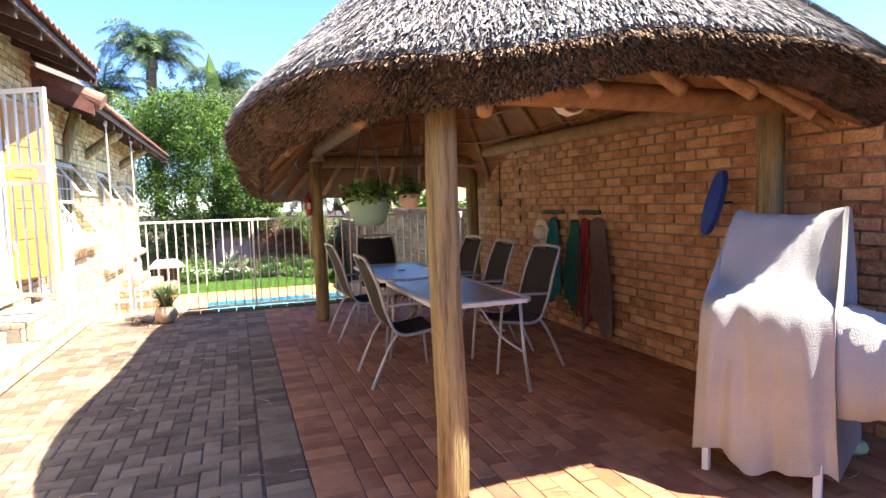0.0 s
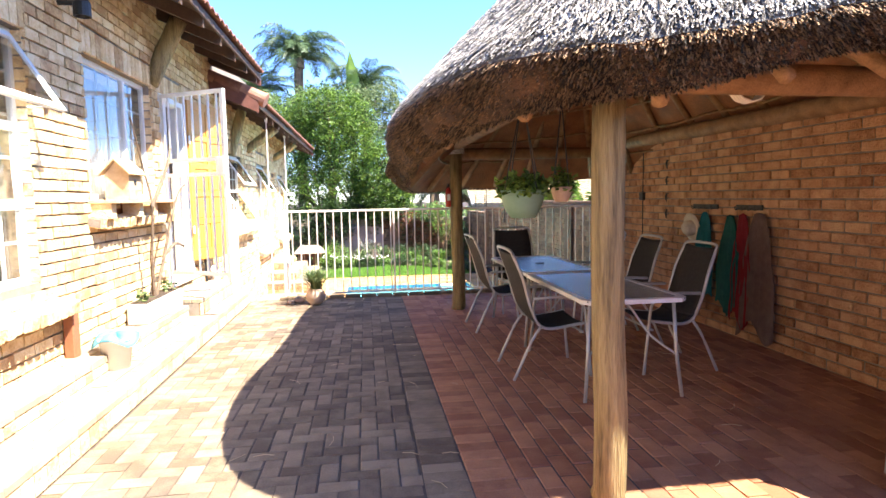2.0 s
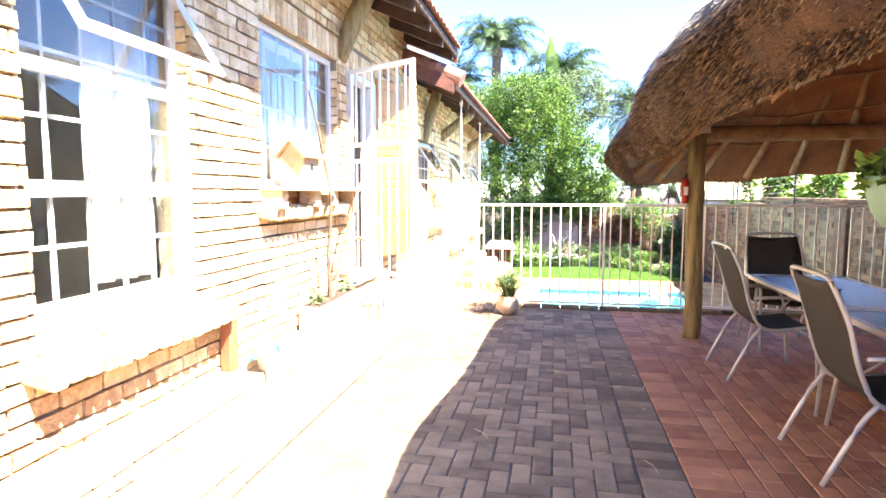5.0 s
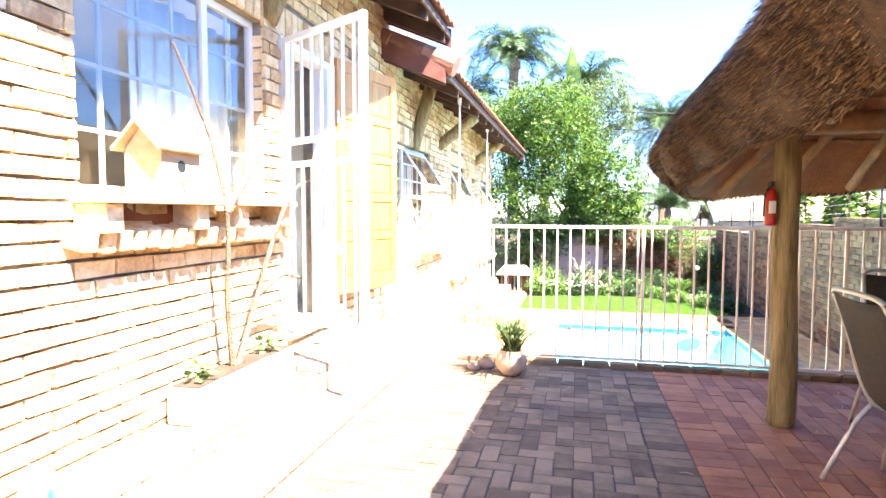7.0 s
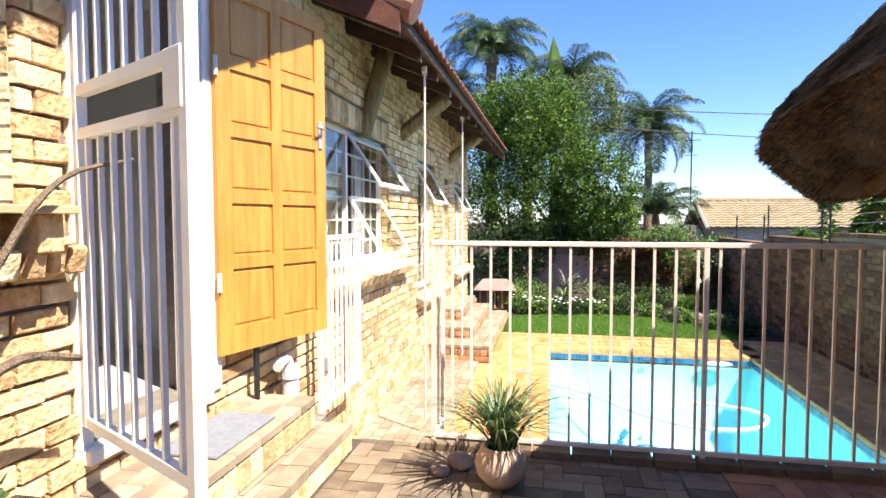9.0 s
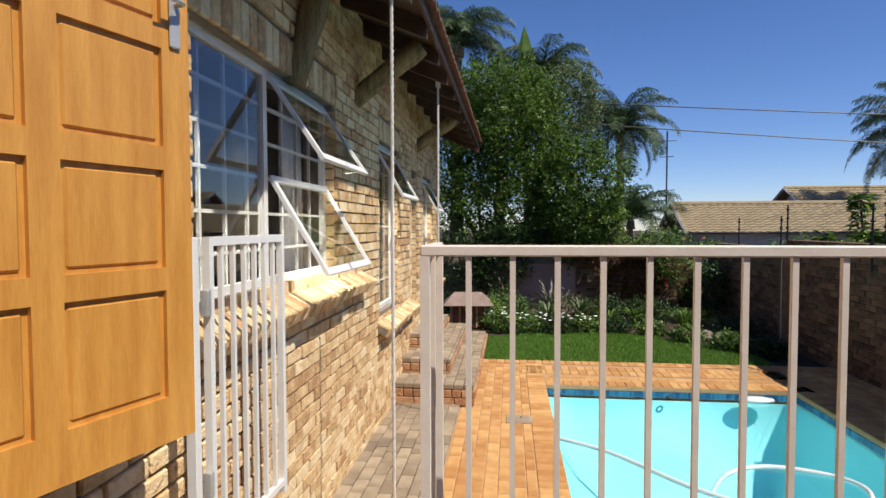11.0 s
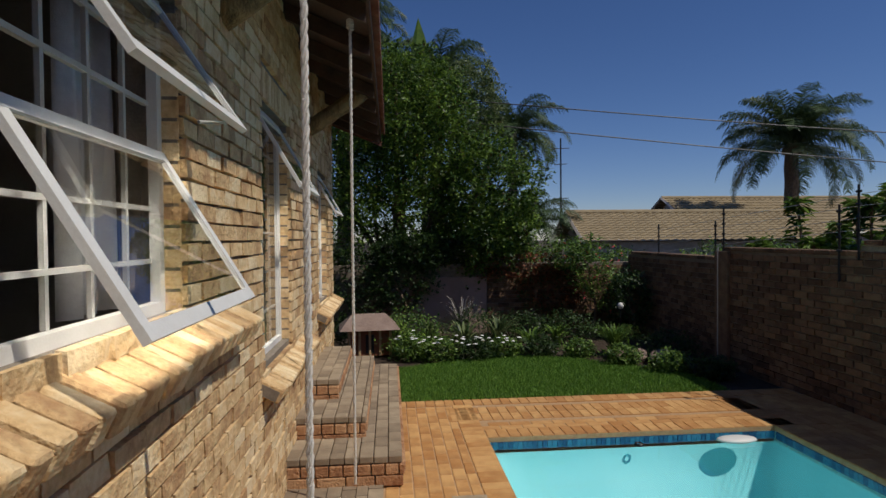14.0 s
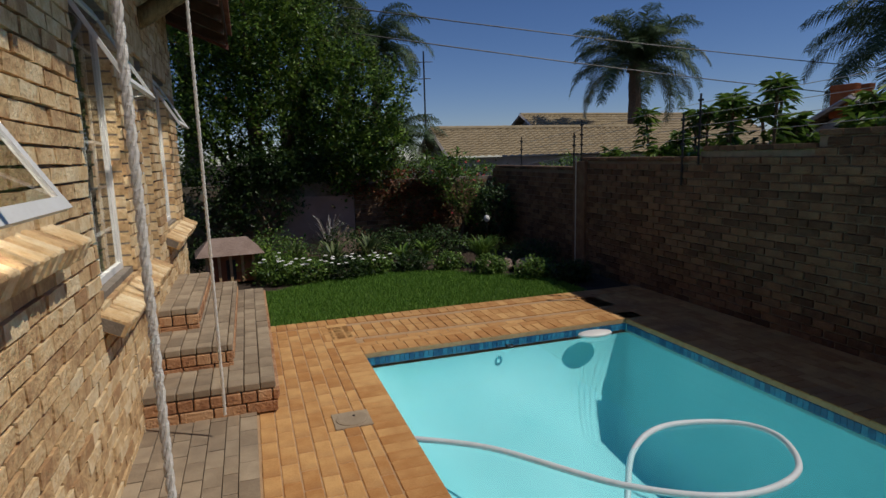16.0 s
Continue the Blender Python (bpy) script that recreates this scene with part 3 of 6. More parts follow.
def roof(name, ex, ez, y0, y1, label, pitch=0.42):
    """Tiled roof that falls towards +x, with rafters, battens and fascia."""
    e = tagged(new(name), label, "roof", kind="structure")
    run = 5.5
    v, f = [], []
    step, per = 0.32, 0.2
    ny = int((y1 - y0) / 0.05)
    rows = int(run / step)
    for i in range(rows):
        for s in (0, 1):
            d = (i + s) * step
            for j in range(ny + 1):
                y = y0 + (y1 - y0) * j / ny
                wave = 0.042 * abs(math.sin(math.pi * y / per))
                v.append((ex + 0.06 - d, y, ez + pitch * d + wave + 0.085 - (0.03 if s else 0.0)))
    for i in range(2 * rows - 1):
        for j in range(ny):
            a = i * (ny + 1) + j
            f.append((a, a + 1, a + ny + 2, a + ny + 1))
    tl = raw("tiles", v, f, "tile", e)
    so = tl.modifiers.new("thick", "SOLIDIFY")
    so.thickness = 0.016
    part("underlay", box(0, 1, 0, 1, 0, 1), "rafter", e).data.transform(Matrix(((-run, 0, 0, ex - 0.02), (0, y1 - y0 - 0.06, 0, y0 + 0.03), (pitch * run, 0, 0.02, ez + 0.04), (0, 0, 0, 1))))
    y = y0 + 0.05
    while y < y1:
        part("rafter", box(0, 1, 0, 1, 0, 1), "rafter", e).data.transform(Matrix(((-1.3, 0, 0, ex - 0.03), (0, 0.05, 0, y), (pitch * 1.3, 0, 0.13, ez - 0.10), (0, 0, 0, 1))))
        y += 0.72
    part("fascia", box(ex - 0.028, ex, y0, y1, ez - 0.015, ez + 0.065, 0.004), "rafter", e)
    k = 0
    while 0.36 * k < run:
        d = 0.36 * k
        cap = part("ridge_cap", tube([(ex + 0.1 - d, y0 + 0.06, ez + pitch * (d - 0.04) + 0.10), (ex - 0.3 - d, y0 + 0.06, ez + pitch * (d + 0.36) + 0.12)], [0.115, 0.095], seg=14), "tile", e)
        k += 1
    part("barge_board", box(0, 1, 0, 1, 0, 1), "fascia", e).data.transform(Matrix(((-run, 0, 0, ex), (0, 0.03, 0, y0 - 0.032), (pitch * run, 0, 0.2, ez - 0.10), (0, 0, 0, 1))))
    part("barge_board", box(0, 1, 0, 1, 0, 1), "fascia", e).data.transform(Matrix(((-run, 0, 0, ex), (0, 0.03, 0, y1 + 0.002), (pitch * run, 0, 0.2, ez - 0.10), (0, 0, 0, 1))))
    return e


roof("roof_high", -1.7, 3.30, -3.2, 9.3, "red-brown clay tile roof with dark rafters under the eave")
roof("roof_low", -1.7, 2.86, 9.05, 18.1, "lower red-brown tile roof with dark rafters")

# ---- boundary walls ----
bound = tagged(new("wall_boundary"), "red-brown face brick boundary wall", "wall", kind="structure")
wtop = lambda y: 2.12 if y < 8.2 else 1.29 if y < 13 else 1.17 if y < 14.5 else 1.05 if y < 17.05 else 0.9
for a, b in ((-3, 8.2), (8.2, 13), (13, 14.5), (14.5, 17.05), (17.05, 20.6)):
    part("mortar_wall", box(RX + 0.01, RX + 0.23, a, b, -1.8, wtop((a + b) / 2) - 0.012), "mortar", bound)
lay("brick", bricks_on_wall(RX + 0.012, -1, 0.5, 8.2, 0.0, 2.12, [], 0.022, joint=0.014, top=wtop), "wall_brick", bound, (RX, 4.5, 1.2), rough=0.0022)
# same wall carried on; its bricks are coloured dark for the shade
far = tagged(new("wall_garden"), "brown brick garden wall beside the pool, its shade put into the brick colour", "wall", kind="structure")
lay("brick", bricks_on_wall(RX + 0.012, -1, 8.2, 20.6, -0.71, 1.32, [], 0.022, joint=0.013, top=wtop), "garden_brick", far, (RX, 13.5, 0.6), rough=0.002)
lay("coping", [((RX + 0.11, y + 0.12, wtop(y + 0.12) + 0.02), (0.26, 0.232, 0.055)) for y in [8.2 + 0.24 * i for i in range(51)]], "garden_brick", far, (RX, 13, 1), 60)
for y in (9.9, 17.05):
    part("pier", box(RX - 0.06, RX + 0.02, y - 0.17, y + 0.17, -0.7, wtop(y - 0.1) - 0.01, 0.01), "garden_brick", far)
back = tagged(new("wall_back"), "brick and plaster wall behind the flower bed", "wall", kind="structure")
part("mortar_wall", box(-9, RX + 0.2, 20.62, 20.85, -1.8, 0.72), "mortar", back)
part("plaster_panel", box(-2.0, 0.42, 20.56, 20.618, -0.9, 0.45, 0.01), "pinkwall", back)
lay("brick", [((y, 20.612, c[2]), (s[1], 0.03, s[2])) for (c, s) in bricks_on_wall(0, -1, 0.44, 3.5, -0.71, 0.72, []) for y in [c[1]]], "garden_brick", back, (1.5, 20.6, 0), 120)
# closing walls behind the walk
tagged(part("wall_behind", box(-9, RX + 0.2, -5.2, -5.0, -1.8, 2.2), "garden_brick"), "brick wall at the other end of the yard", "wall", kind="structure")


# ---- walkway and garden stairs beside the house ----
stepblock("walkway", WX, -1.66, 8.46, 13.45, -1.2, -0.665, "weathered grey brick walkway along the house")
stairs = thing("garden_stairs", "weathered grey-brown brick garden stairs beside the house", "stairs", (-2.0, 13.3, LOW))
for x1, y0, y1, z1 in ((-1.48, 13.25, 16.6, -0.44), (-1.80, 13.72, 16.3, -0.26), (-2.08, 14.3, 16.0, -0.07)):
    st = part("step", box(WX, x1 - 0.03, y0 + 0.03, y1, z1 - 0.2, z1 - 0.055), "mortar", stairs)
    st.matrix_parent_inverse = stairs.matrix_basis.inverted()
    lay("brick", rows_along_y(WX, x1, y0, y1, z1, 0.115, 0.23, 0.055), "step_paver", st, (x1, y0, z1), 60)
    fr = []
    for k in range(2):
        x = WX + 0.01
        while x < x1 - 0.04:
            b = min(x + (0.11 if k == 0 else 0.23), x1)
            fr.append((((x + b) / 2, y0 + 0.02, z1 - 0.105 - 0.09 * k), (round(b - x - 0.01, 3), 0.05, 0.082)))
            x = b
    y = y0 + 0.05
    while y < y1:
        fr.append(((x1 - 0.02, y + 0.11, z1 - 0.105), (0.05, 0.215, 0.082)))
        y += 0.23
    lay("brick", fr, "wall_brick", st, (x1, y0, z1), 40)


# ---- windows ----
def window(name, hole, cols, rows, label, mull=None, opens=(), rails=()):
    """Steel window in an opening: frame, rails, glazing bars, panes; opens are (y0, y1, z0, z1, degrees) top-hung sashes."""
    y0, y1, z0, z1 = hole
    x = WX - 0.09
    w = tagged(new(name), label, "window", kind="structure")
    f = 0.045
    bm = box(x - 0.02, x + 0.02, y0, y0 + f, z0, z1)
    box(x - 0.02, x + 0.02, y1 - f, y1, z0, z1, bm=bm)
    box(x - 0.019, x + 0.019, y0 + f, y1 - f, z0, z0 + f, bm=bm)
    box(x - 0.019, x + 0.019, y0 + f, y1 - f, z1 - f, z1, bm=bm)
    for m in (mull or ()):
        box(x - 0.021, x + 0.021, m - 0.025, m + 0.025, z0 + f, z1 - f, bm=bm)
    for z in rails:
        box(x - 0.022, x + 0.022, y0 + f, y1 - f, z - 0.03, z + 0.03, bm=bm)
    part("window_frame", bm, "window_paint", w)
    open_at = lambda y, z: any(a < y < b and c < z < d for a, b, c, d, g in opens)
    for i in range(1, cols):
        y = y0 + (y1 - y0) * i / cols
        part("glazing_bar", box(x - 0.03, x - 0.014, y - 0.009, y + 0.009, z0 + f, z1 - f), "shaded_bar_paint", w)
    for j in range(1, rows):
        z = z0 + (z1 - z0) * j / rows
        part("glazing_bar", box(x - 0.032, x - 0.012, y0 + f, y1 - f, z - 0.009, z + 0.009), "shaded_bar_paint", w)
    ys = sorted({y0 + f, y1 - f, *(mull or ())})
    for a, b in zip(ys, ys[1:]):
        if not open_at((a + b) / 2, (z0 + z1) / 2 + 0.1):
            g = part("pane", box(x - 0.002, x + 0.002, a, b, z0 + f, z1 - f), "glass", w)
            g.visible_shadow = False
    for a, b, c, d, g in opens:
        s = thing("sash", "white steel top-hung sash standing open", "sash")
        s.parent = w
        s.matrix_basis = pose(x + 0.03, 0, d, 0, -g, 0)
        t = 0.045
        fm = box(-0.012, 0.012, a, b, -t, 0)
        box(-0.012, 0.012, a, b, -(d - c), -(d - c) + t, bm=fm)
        box(-0.011, 0.011, a, a + t, -(d - c) + t, -t, bm=fm)
        box(-0.011, 0.011, b - t, b, -(d - c) + t, -t, bm=fm)
        del s["category"]
        part("sash_frame", fm, "window_paint", s)
        p = part("pane", box(-0.002, 0.002, a + t, b - t, -(d - c) + t, -t), "glass", s)
        p.visible_shadow = False
        part("stay", tube([(0.0, b - 0.1, -(d - c) + 0.02), (-0.08, b - 0.3, -(d - c) + 0.03)], 0.006), "steel", s)
    return w


window("window_1", W1, 5, 6, "white steel kitchen window with its top sash open", (), [(3.25, 4.24, 1.98, 2.58, 32)], (1.97, 1.44))
window("window_2", W2, 6, 4, "white steel window above the brick shelf", (6.1,))
window("window_3", W3, 8, 6, "large white steel window with two sashes open", (10.05,), [(10.07, 11.08, 1.62, 2.2, 34), (10.07, 11.08, 0.96, 1.63, 31)])
window("window_4", W4, 4, 6, "tall white steel window with its top sash open", (), [(12.6, 13.56, 1.55, 2.18, 30)])
window("window_5", W5, 2, 6, "narrow white steel window", ())
window("window_6", W6, 4, 5, "white steel window near the corner, sash open", (), [(15.55, 16.46, 1.5, 2.06, 30)])


def sill(y0, y1, z, drop=0.16, out=0.24):
    e = tagged(new("window_sill"), "sloping sill of yellow-brown bricks on edge", "sill", kind="structure")
    part("bed", box(-0.09, out - 0.03, 0.0, y1 - y0, -0.09, -0.022), "mortar", e).matrix_basis = pose(WX - 0.05, y0, z, 0, math.degrees(math.atan2(drop, out)) * 0.8, 0)
    y = y0
    while y < y1:
        b = part("brick", box(-0.08, out + random.uniform(-0.008, 0.008), 0.006, 0.078, -0.1, 0.0, 0.009), "house_brick", e)
        b.matrix_basis = pose(WX - 0.05, y, z + random.uniform(-0.006, 0.006), 0, math.degrees(math.atan2(drop, out)) * 0.8, 0)
        y += 0.09
    return e


sill(9.05, 11.75, 0.98)
sill(12.45, 14.4, 0.42)
sill(15.3, 17.2, 0.5)
sill(3.1, 4.4, 0.78, 0.05)
sill(5.0, 6.75, 1.36, 0.05, 0.2)


def curtain(y0, y1, z0, z1, x, material="curtain", label="white lace curtain hanging inside a window"):
    v, n = [], int((y1 - y0) / 0.02)
    for i in range(n + 1):
        y = y0 + (y1 - y0) * i / n
        dx = 0.03 * math.sin(y * 42) + 0.015 * math.sin(y * 17)
        v += [(x + dx, y, z0), (x + dx * 0.6, y, z1)]
    ob = raw("curtain", v, [(2 * i, 2 * i + 2, 2 * i + 3, 2 * i + 1) for i in range(n)], material, smooth=True)
    ob.modifiers.new("thick", "SOLIDIFY").thickness = 0.003
    return tagged(ob, label, "curtain")


curtain(3.8, 4.25, 0.95, 2.55, WX - 0.27)
curtain(5.7, 6.6, 1.5, 2.6, WX - 0.27)
curtain(10.75, 11.1, 1.02, 2.2, WX - 0.27)
curtain(12.6, 13.5, 0.5, 2.15, WX - 0.27)
curtain(9.2, 9.35, 1.02, 2.2, WX - 0.27)

# ---- kitchen door, frame and security gate ----
frame_d = tagged(new("door_frame"), "white painted door frame in the brick wall", "door frame", kind="structure")
bm = box(WX - 0.12, WX + 0.02, DR[0], DR[0] + 0.06, DR[2], DR[3])
box(WX - 0.12, WX + 0.02, DR[1] - 0.06, DR[1], DR[2], DR[3], bm=bm)
box(WX - 0.12, WX + 0.019, DR[0] + 0.06, DR[1] - 0.06, DR[3] - 0.06, DR[3], bm=bm)
part("door_jamb", bm, "white", frame_d)
part("threshold", box(WX - 0.2, WX + 0.06, DR[0], DR[1], DR[2] - 0.06, DR[2] - 0.002, 0.005), "white", frame_d)
part("side_light_panel", box(WX - 0.012, WX + 0.03, 7.68, 7.80, 0.5, 2.66), "white", frame_d)


def bars(parent, xa, xb, z0, z1, n, r, material="fence_paint", name="bar"):
    for i in range(n):
        x = xa + (xb - xa) * (i + 0.5) / n
        part(name, box(x - r, x + r, -r, r, z0, z1), material, parent)


gate = thing("security_gate", "white steel security gate standing open on the step", "gate", (WX + 0.03, 6.87, 0.62), -28.6)
L = 0.88
gf = box(0, 0.04, -0.02, 0.02, 0, 2.02)
box(L - 0.045, L, -0.02, 0.02, -0.06, 2.02, bm=gf)
for z in (0.0, 1.10, 1.26, 1.98):
    box(0.04, L - 0.045, -0.018, 0.018, z, z + 0.04, bm=gf)
part("gate_frame", gf, "white", gate)
bars(gate, 0.04, L - 0.05, 0.04, 1.10, 7, 0.009, "white")
bars(gate, 0.04, L - 0.05, 1.30, 1.98, 7, 0.009, "white")
part("lock_box", box(L - 0.13, L - 0.02, -0.026, 0.026, 1.12, 1.3, 0.004), "white", gate)
for z in (0.3, 1.6):
    part("hinge", tube([(-0.012, 0, z), (-0.012, 0, z + 0.09)], 0.014), "steel", gate)

leaf = thing("door_1", "varnished pine panel door standing open against the wall", "door", (WX + 0.04, 7.75, 0.68), 73.5, kind="structure")
D, H = 0.90, 2.05
bm = box(0, 0.1, -0.02, 0.02, 0, H)
box(D - 0.1, D, -0.02, 0.02, 0, H, bm=bm)
box(D / 2 - 0.04, D / 2 + 0.04, -0.02, 0.02, 0.14, H - 0.1, bm=bm)
for z0, z1 in ((0, 0.14), (H - 0.1, H)):
    box(0.1, D - 0.1, -0.0195, 0.0195, z0, z1, bm=bm)
rows = [0.14 + i * (H - 0.24) / 5 for i in range(6)]
for z in rows[1:-1]:
    for a, b in ((0.1, D / 2 - 0.04), (D / 2 + 0.04, D - 0.1)):
        box(a, b, -0.0195, 0.0195, z - 0.035, z + 0.035, bm=bm)
part("door_stiles", bm, "door", leaf)
for i in range(5):
    for a, b in ((0.1, D / 2 - 0.04), (D / 2 + 0.04, D - 0.1)):
        z0, z1 = rows[i] + (0.035 if i else 0), rows[i + 1] - (0.035 if i < 4 else 0)
        pn = box(a + 0.012, b - 0.012, -0.012, 0.012, z0 + 0.012, z1 - 0.012, 0.009)
        box(a, b, -0.005, 0.005, z0, z1, bm=pn)
        part("panel", pn, "door", leaf)
hd = part("door_handle", box(D - 0.075, D - 0.035, -0.03, -0.021, 1.2, 1.38, 0.004), "steel", leaf, "chrome lever handle on a plate")
part("lever", tube(arc([(D - 0.055, -0.03, 1.33), (D - 0.055, -0.06, 1.33), (D - 0.14, -0.065, 1.33)], 4), 0.008), "steel", hd)
for z in (0.35, 1.5):
    part("hinge", tube([(0, -0.024, z), (0, -0.024, z + 0.1)], 0.012), "white", leaf)
side = thing("door_2", "white painted steel door shut in the house wall", "door", (WX, D0[0], D0[2]), kind="structure")
wd = D0[1] - D0[0]
bm = box(-0.1, 0.02, 0, 0.055, 0, 2.04)
box(-0.1, 0.02, wd - 0.055, wd, 0, 2.04, bm=bm)
box(-0.1, 0.019, 0.055, wd - 0.055, 1.985, 2.04, bm=bm)
part("door_jamb", bm, "white", side)
part("panel", box(-0.05, 0.0, 0.06, wd - 0.06, 0.01, 1.98, 0.004), "white", side)
part("lock_plate", box(0.0005, 0.03, wd - 0.24, wd - 0.13, 0.92, 1.10, 0.006), "steel", side, "dull grey lock box")
part("door_handle", tube(arc([(0.0, wd - 0.1, 0.93), (0.045, wd - 0.1, 0.95), (0.045, wd - 0.1, 1.06), (0.0, wd - 0.1, 1.08)], 4), 0.01, seg=8), "steel", side)
part("threshold", box(-0.12, 0.05, -0.02, wd + 0.02, -0.05, -0.002, 0.006), "concrete", side)
mat_ob = tagged(part("door_mat", box(-2.36, -2.05, 7.2, 7.75, 0.365, 0.38, 0.004), "mat"), "grey door mat on the brick step", "door mat")
cab = thing("kitchen_cabinet", "white kitchen cabinet inside the open door", "cabinet", (-3.9, 6.6, 0.5))
part("body", box(-0.5, 0.0, 0, 1.7, 0, 0.9, 0.004), "white", cab)
for k in range(3):
    dd = part("door", box(0.001, 0.02, 0.02 + 0.56 * k, 0.54 + 0.56 * k, 0.08, 0.86, 0.004), "white", cab)
    part("handle", tube([(0.035, 0.48 + 0.56 * k, 0.5), (0.035, 0.48 + 0.56 * k, 0.62)], 0.006), "steel", dd)
part("worktop", box(-0.5, 0.04, -0.02, 1.72, 0.9, 0.94, 0.004), "black", cab)
pipe = thing("drain_pipe", "white plastic drain pipe and elbow at the wall foot", "drain pipe", (WX + 0.12, 8.45, 0.0))
part("riser", tube([(0, 0, 0.0), (0, 0, 0.42)], 0.055, seg=14), "white", pipe)
part("collar", tube([(0, 0, 0.38), (0, 0, 0.46)], 0.066, seg=14), "white", pipe)
part("elbow", tube(arc([(0, 0, 0.42), (0.0, -0.05, 0.52), (0.02, -0.22, 0.5)], 5), 0.03, seg=10), "white", pipe)
tagged(part("gully_surround", box(WX, WX + 0.3, 8.3, 8.62, -0.05, 0.09, 0.01), "mortar"), "small concrete gully at the wall", "drain", kind="structure")
for z in ((0.34, 0.68),):
    tagged(part("black_pipe", tube([(WX + 0.1, 8.05, 0.36), (WX + 0.1, 8.05, 0.7)], 0.018), "black"), "thin dark pipe beside the door step", "pipe")

# ---- pool fence and gate leaves ----
FY, FT, GT = 8.43, 1.288, 1.30
fence = thing("pool_fence", "cream painted steel bar fence in front of the pool", "fence", (0, FY, 0))
part("top_rail", box(-1.343, 3.42, -0.0135, 0.0135, FT - 0.03, FT, 0.004), "fence_paint", fence)
part("bottom_rail", box(-1.34, 3.42, -0.015, 0.015, 0.06, 0.085, 0.003), "fence_paint", fence)
x = -1.33 + 0.118
while x < 3.4:
    part("bar", box(x - 0.0075, x + 0.0075, -0.0075, 0.0075, 0.085, FT - 0.03), "fence_paint", fence)
    x += 0.118
for x in (-1.33, 0.25, 1.85, 3.4):
    part("post", box(x - 0.013, x + 0.013, -0.013, 0.013, 0.0, FT - 0.03), "fence_paint", fence)
kerb = [((-1.3 + 0.232 * i, 8.41, 0.022), (0.222, 0.105, 0.05)) for i in range(21)]
lay("brick", kerb, "grey_paver", tagged(new("kerb"), "row of bricks laid under the pool fence", "kerb", kind="structure"), (0, 8.4, 0), 60)
leafg = thing("gate_post_bracket", "short cream steel return panel of the fence", "fence panel", (-1.33, FY + 0.0155, 0))
part("top_rail", box(-0.0128, 0.0128, 0, 0.302, FT - 0.031, FT - 0.001, 0.004), "fence_paint", leafg)
part("post", box(-0.0125, 0.0125, 0.274, 0.299, 0.0, FT - 0.031), "fence_paint", leafg)
part("bar", box(-0.0075, 0.0075, 0.13, 0.145, 0.085, FT - 0.031), "fence_paint", leafg)
part("bottom_rail", box(-0.015, 0.015, 0, 0.27, 0.06, 0.085), "fence_paint", leafg)
pgate = thing("pool_gate", "white steel bar gate folded back against the house wall", "gate", (-2.25, 8.95, 0.0), 89)
G = 0.70
gf = box(0, 0.03, -0.015, 0.015, 0, GT)
box(G - 0.03, G, -0.015, 0.015, 0, GT, bm=gf)
box(0.03, G - 0.03, -0.0145, 0.0145, GT - 0.035, GT, bm=gf)
box(0.03, G - 0.03, -0.0145, 0.0145, 0.04, 0.07, bm=gf)
part("gate_frame", gf, "white", pgate)
bars(pgate, 0.06, G - 0.06, 0.07, GT - 0.035, 6, 0.009, "white")
for z in (0.3, 1.0):
    part("hinge", box(-0.03, -0.002, -0.022, 0.01, z, z + 0.1, 0.002), "steel", pgate)
gpost = tagged(part("gate_post", box(-2.29, -2.25, 8.86, 8.9, -0.6, 1.3, 0.003), "white"), "white steel gate post at the house wall", "post")


# ---- thatched shelter ----
lapa = thing("thatched_shelter", "open thatched shelter on gum poles with a grey weathered roof", "shelter", (2.1, 4.9, 0))
inv = lapa.matrix_basis.inverted()


def lp(name, bm, material, label="", smooth=True):
    ob = part(name, bm, material, lapa, label, smooth)
    ob.matrix_parent_inverse = inv
    return ob


POSTS = [(0.95, 2.45, 0.078), (1.0, 7.2, 0.082), (3.3, 2.72, 0.085), (3.3, 7.7, 0.09)]
for x, y, rr in POSTS:
    lp("post", tube([(x + 0.012 * math.sin(k), y + 0.01 * math.cos(k * 2), z) for k, z in enumerate([0, 0.05, 0.4, 0.8, 1.2, 1.6, 2.02])], [rr * 1.02, rr * 1.0, rr, rr * 0.97, rr * 0.96, rr * 0.95, rr * 0.93], seg=18, wob=0.07), "pole")
for a, b, rr in (((0.97, 2.15, 2.08), (1.0, 7.45, 2.1), 0.07), ((3.3, 2.3, 2.06), (3.3, 7.9, 2.12), 0.075), ((0.68, 2.48, 1.98), (3.6, 2.72, 2.0), 0.075), ((0.72, 7.2, 1.98), (3.6, 7.6, 2.02), 0.075)):
    a, b = Vector(a), Vector(b)
    lp("beam", tube([a.lerp(b, k / 8) for k in range(9)], rr, seg=14, wob=0.06), "beam")
for x, y in ((0.97, 2.45), (1.0, 7.2), (3.3, 2.72), (1.75, 2.6)):
    bm = bmesh.new()
    for k in range(4):
        tube([(x + 0.1 * math.cos(a * 0.524), y + 0.02 * k - 0.03 + 0.004 * a, 1.99 + 0.1 * math.sin(a * 0.524)) if x == 1.75 else (x + 0.1 * math.cos(a * 0.524), y + 0.1 * math.sin(a * 0.524), 1.96 + 0.018 * k + 0.003 * a) for a in range(13)], 0.007, bm, 5)
    lp("lashing", bm, "rope", "pale rope lashing round the poles")

CX, CY, AX, AY = 2.1, 5.09, 2.1, 3.32


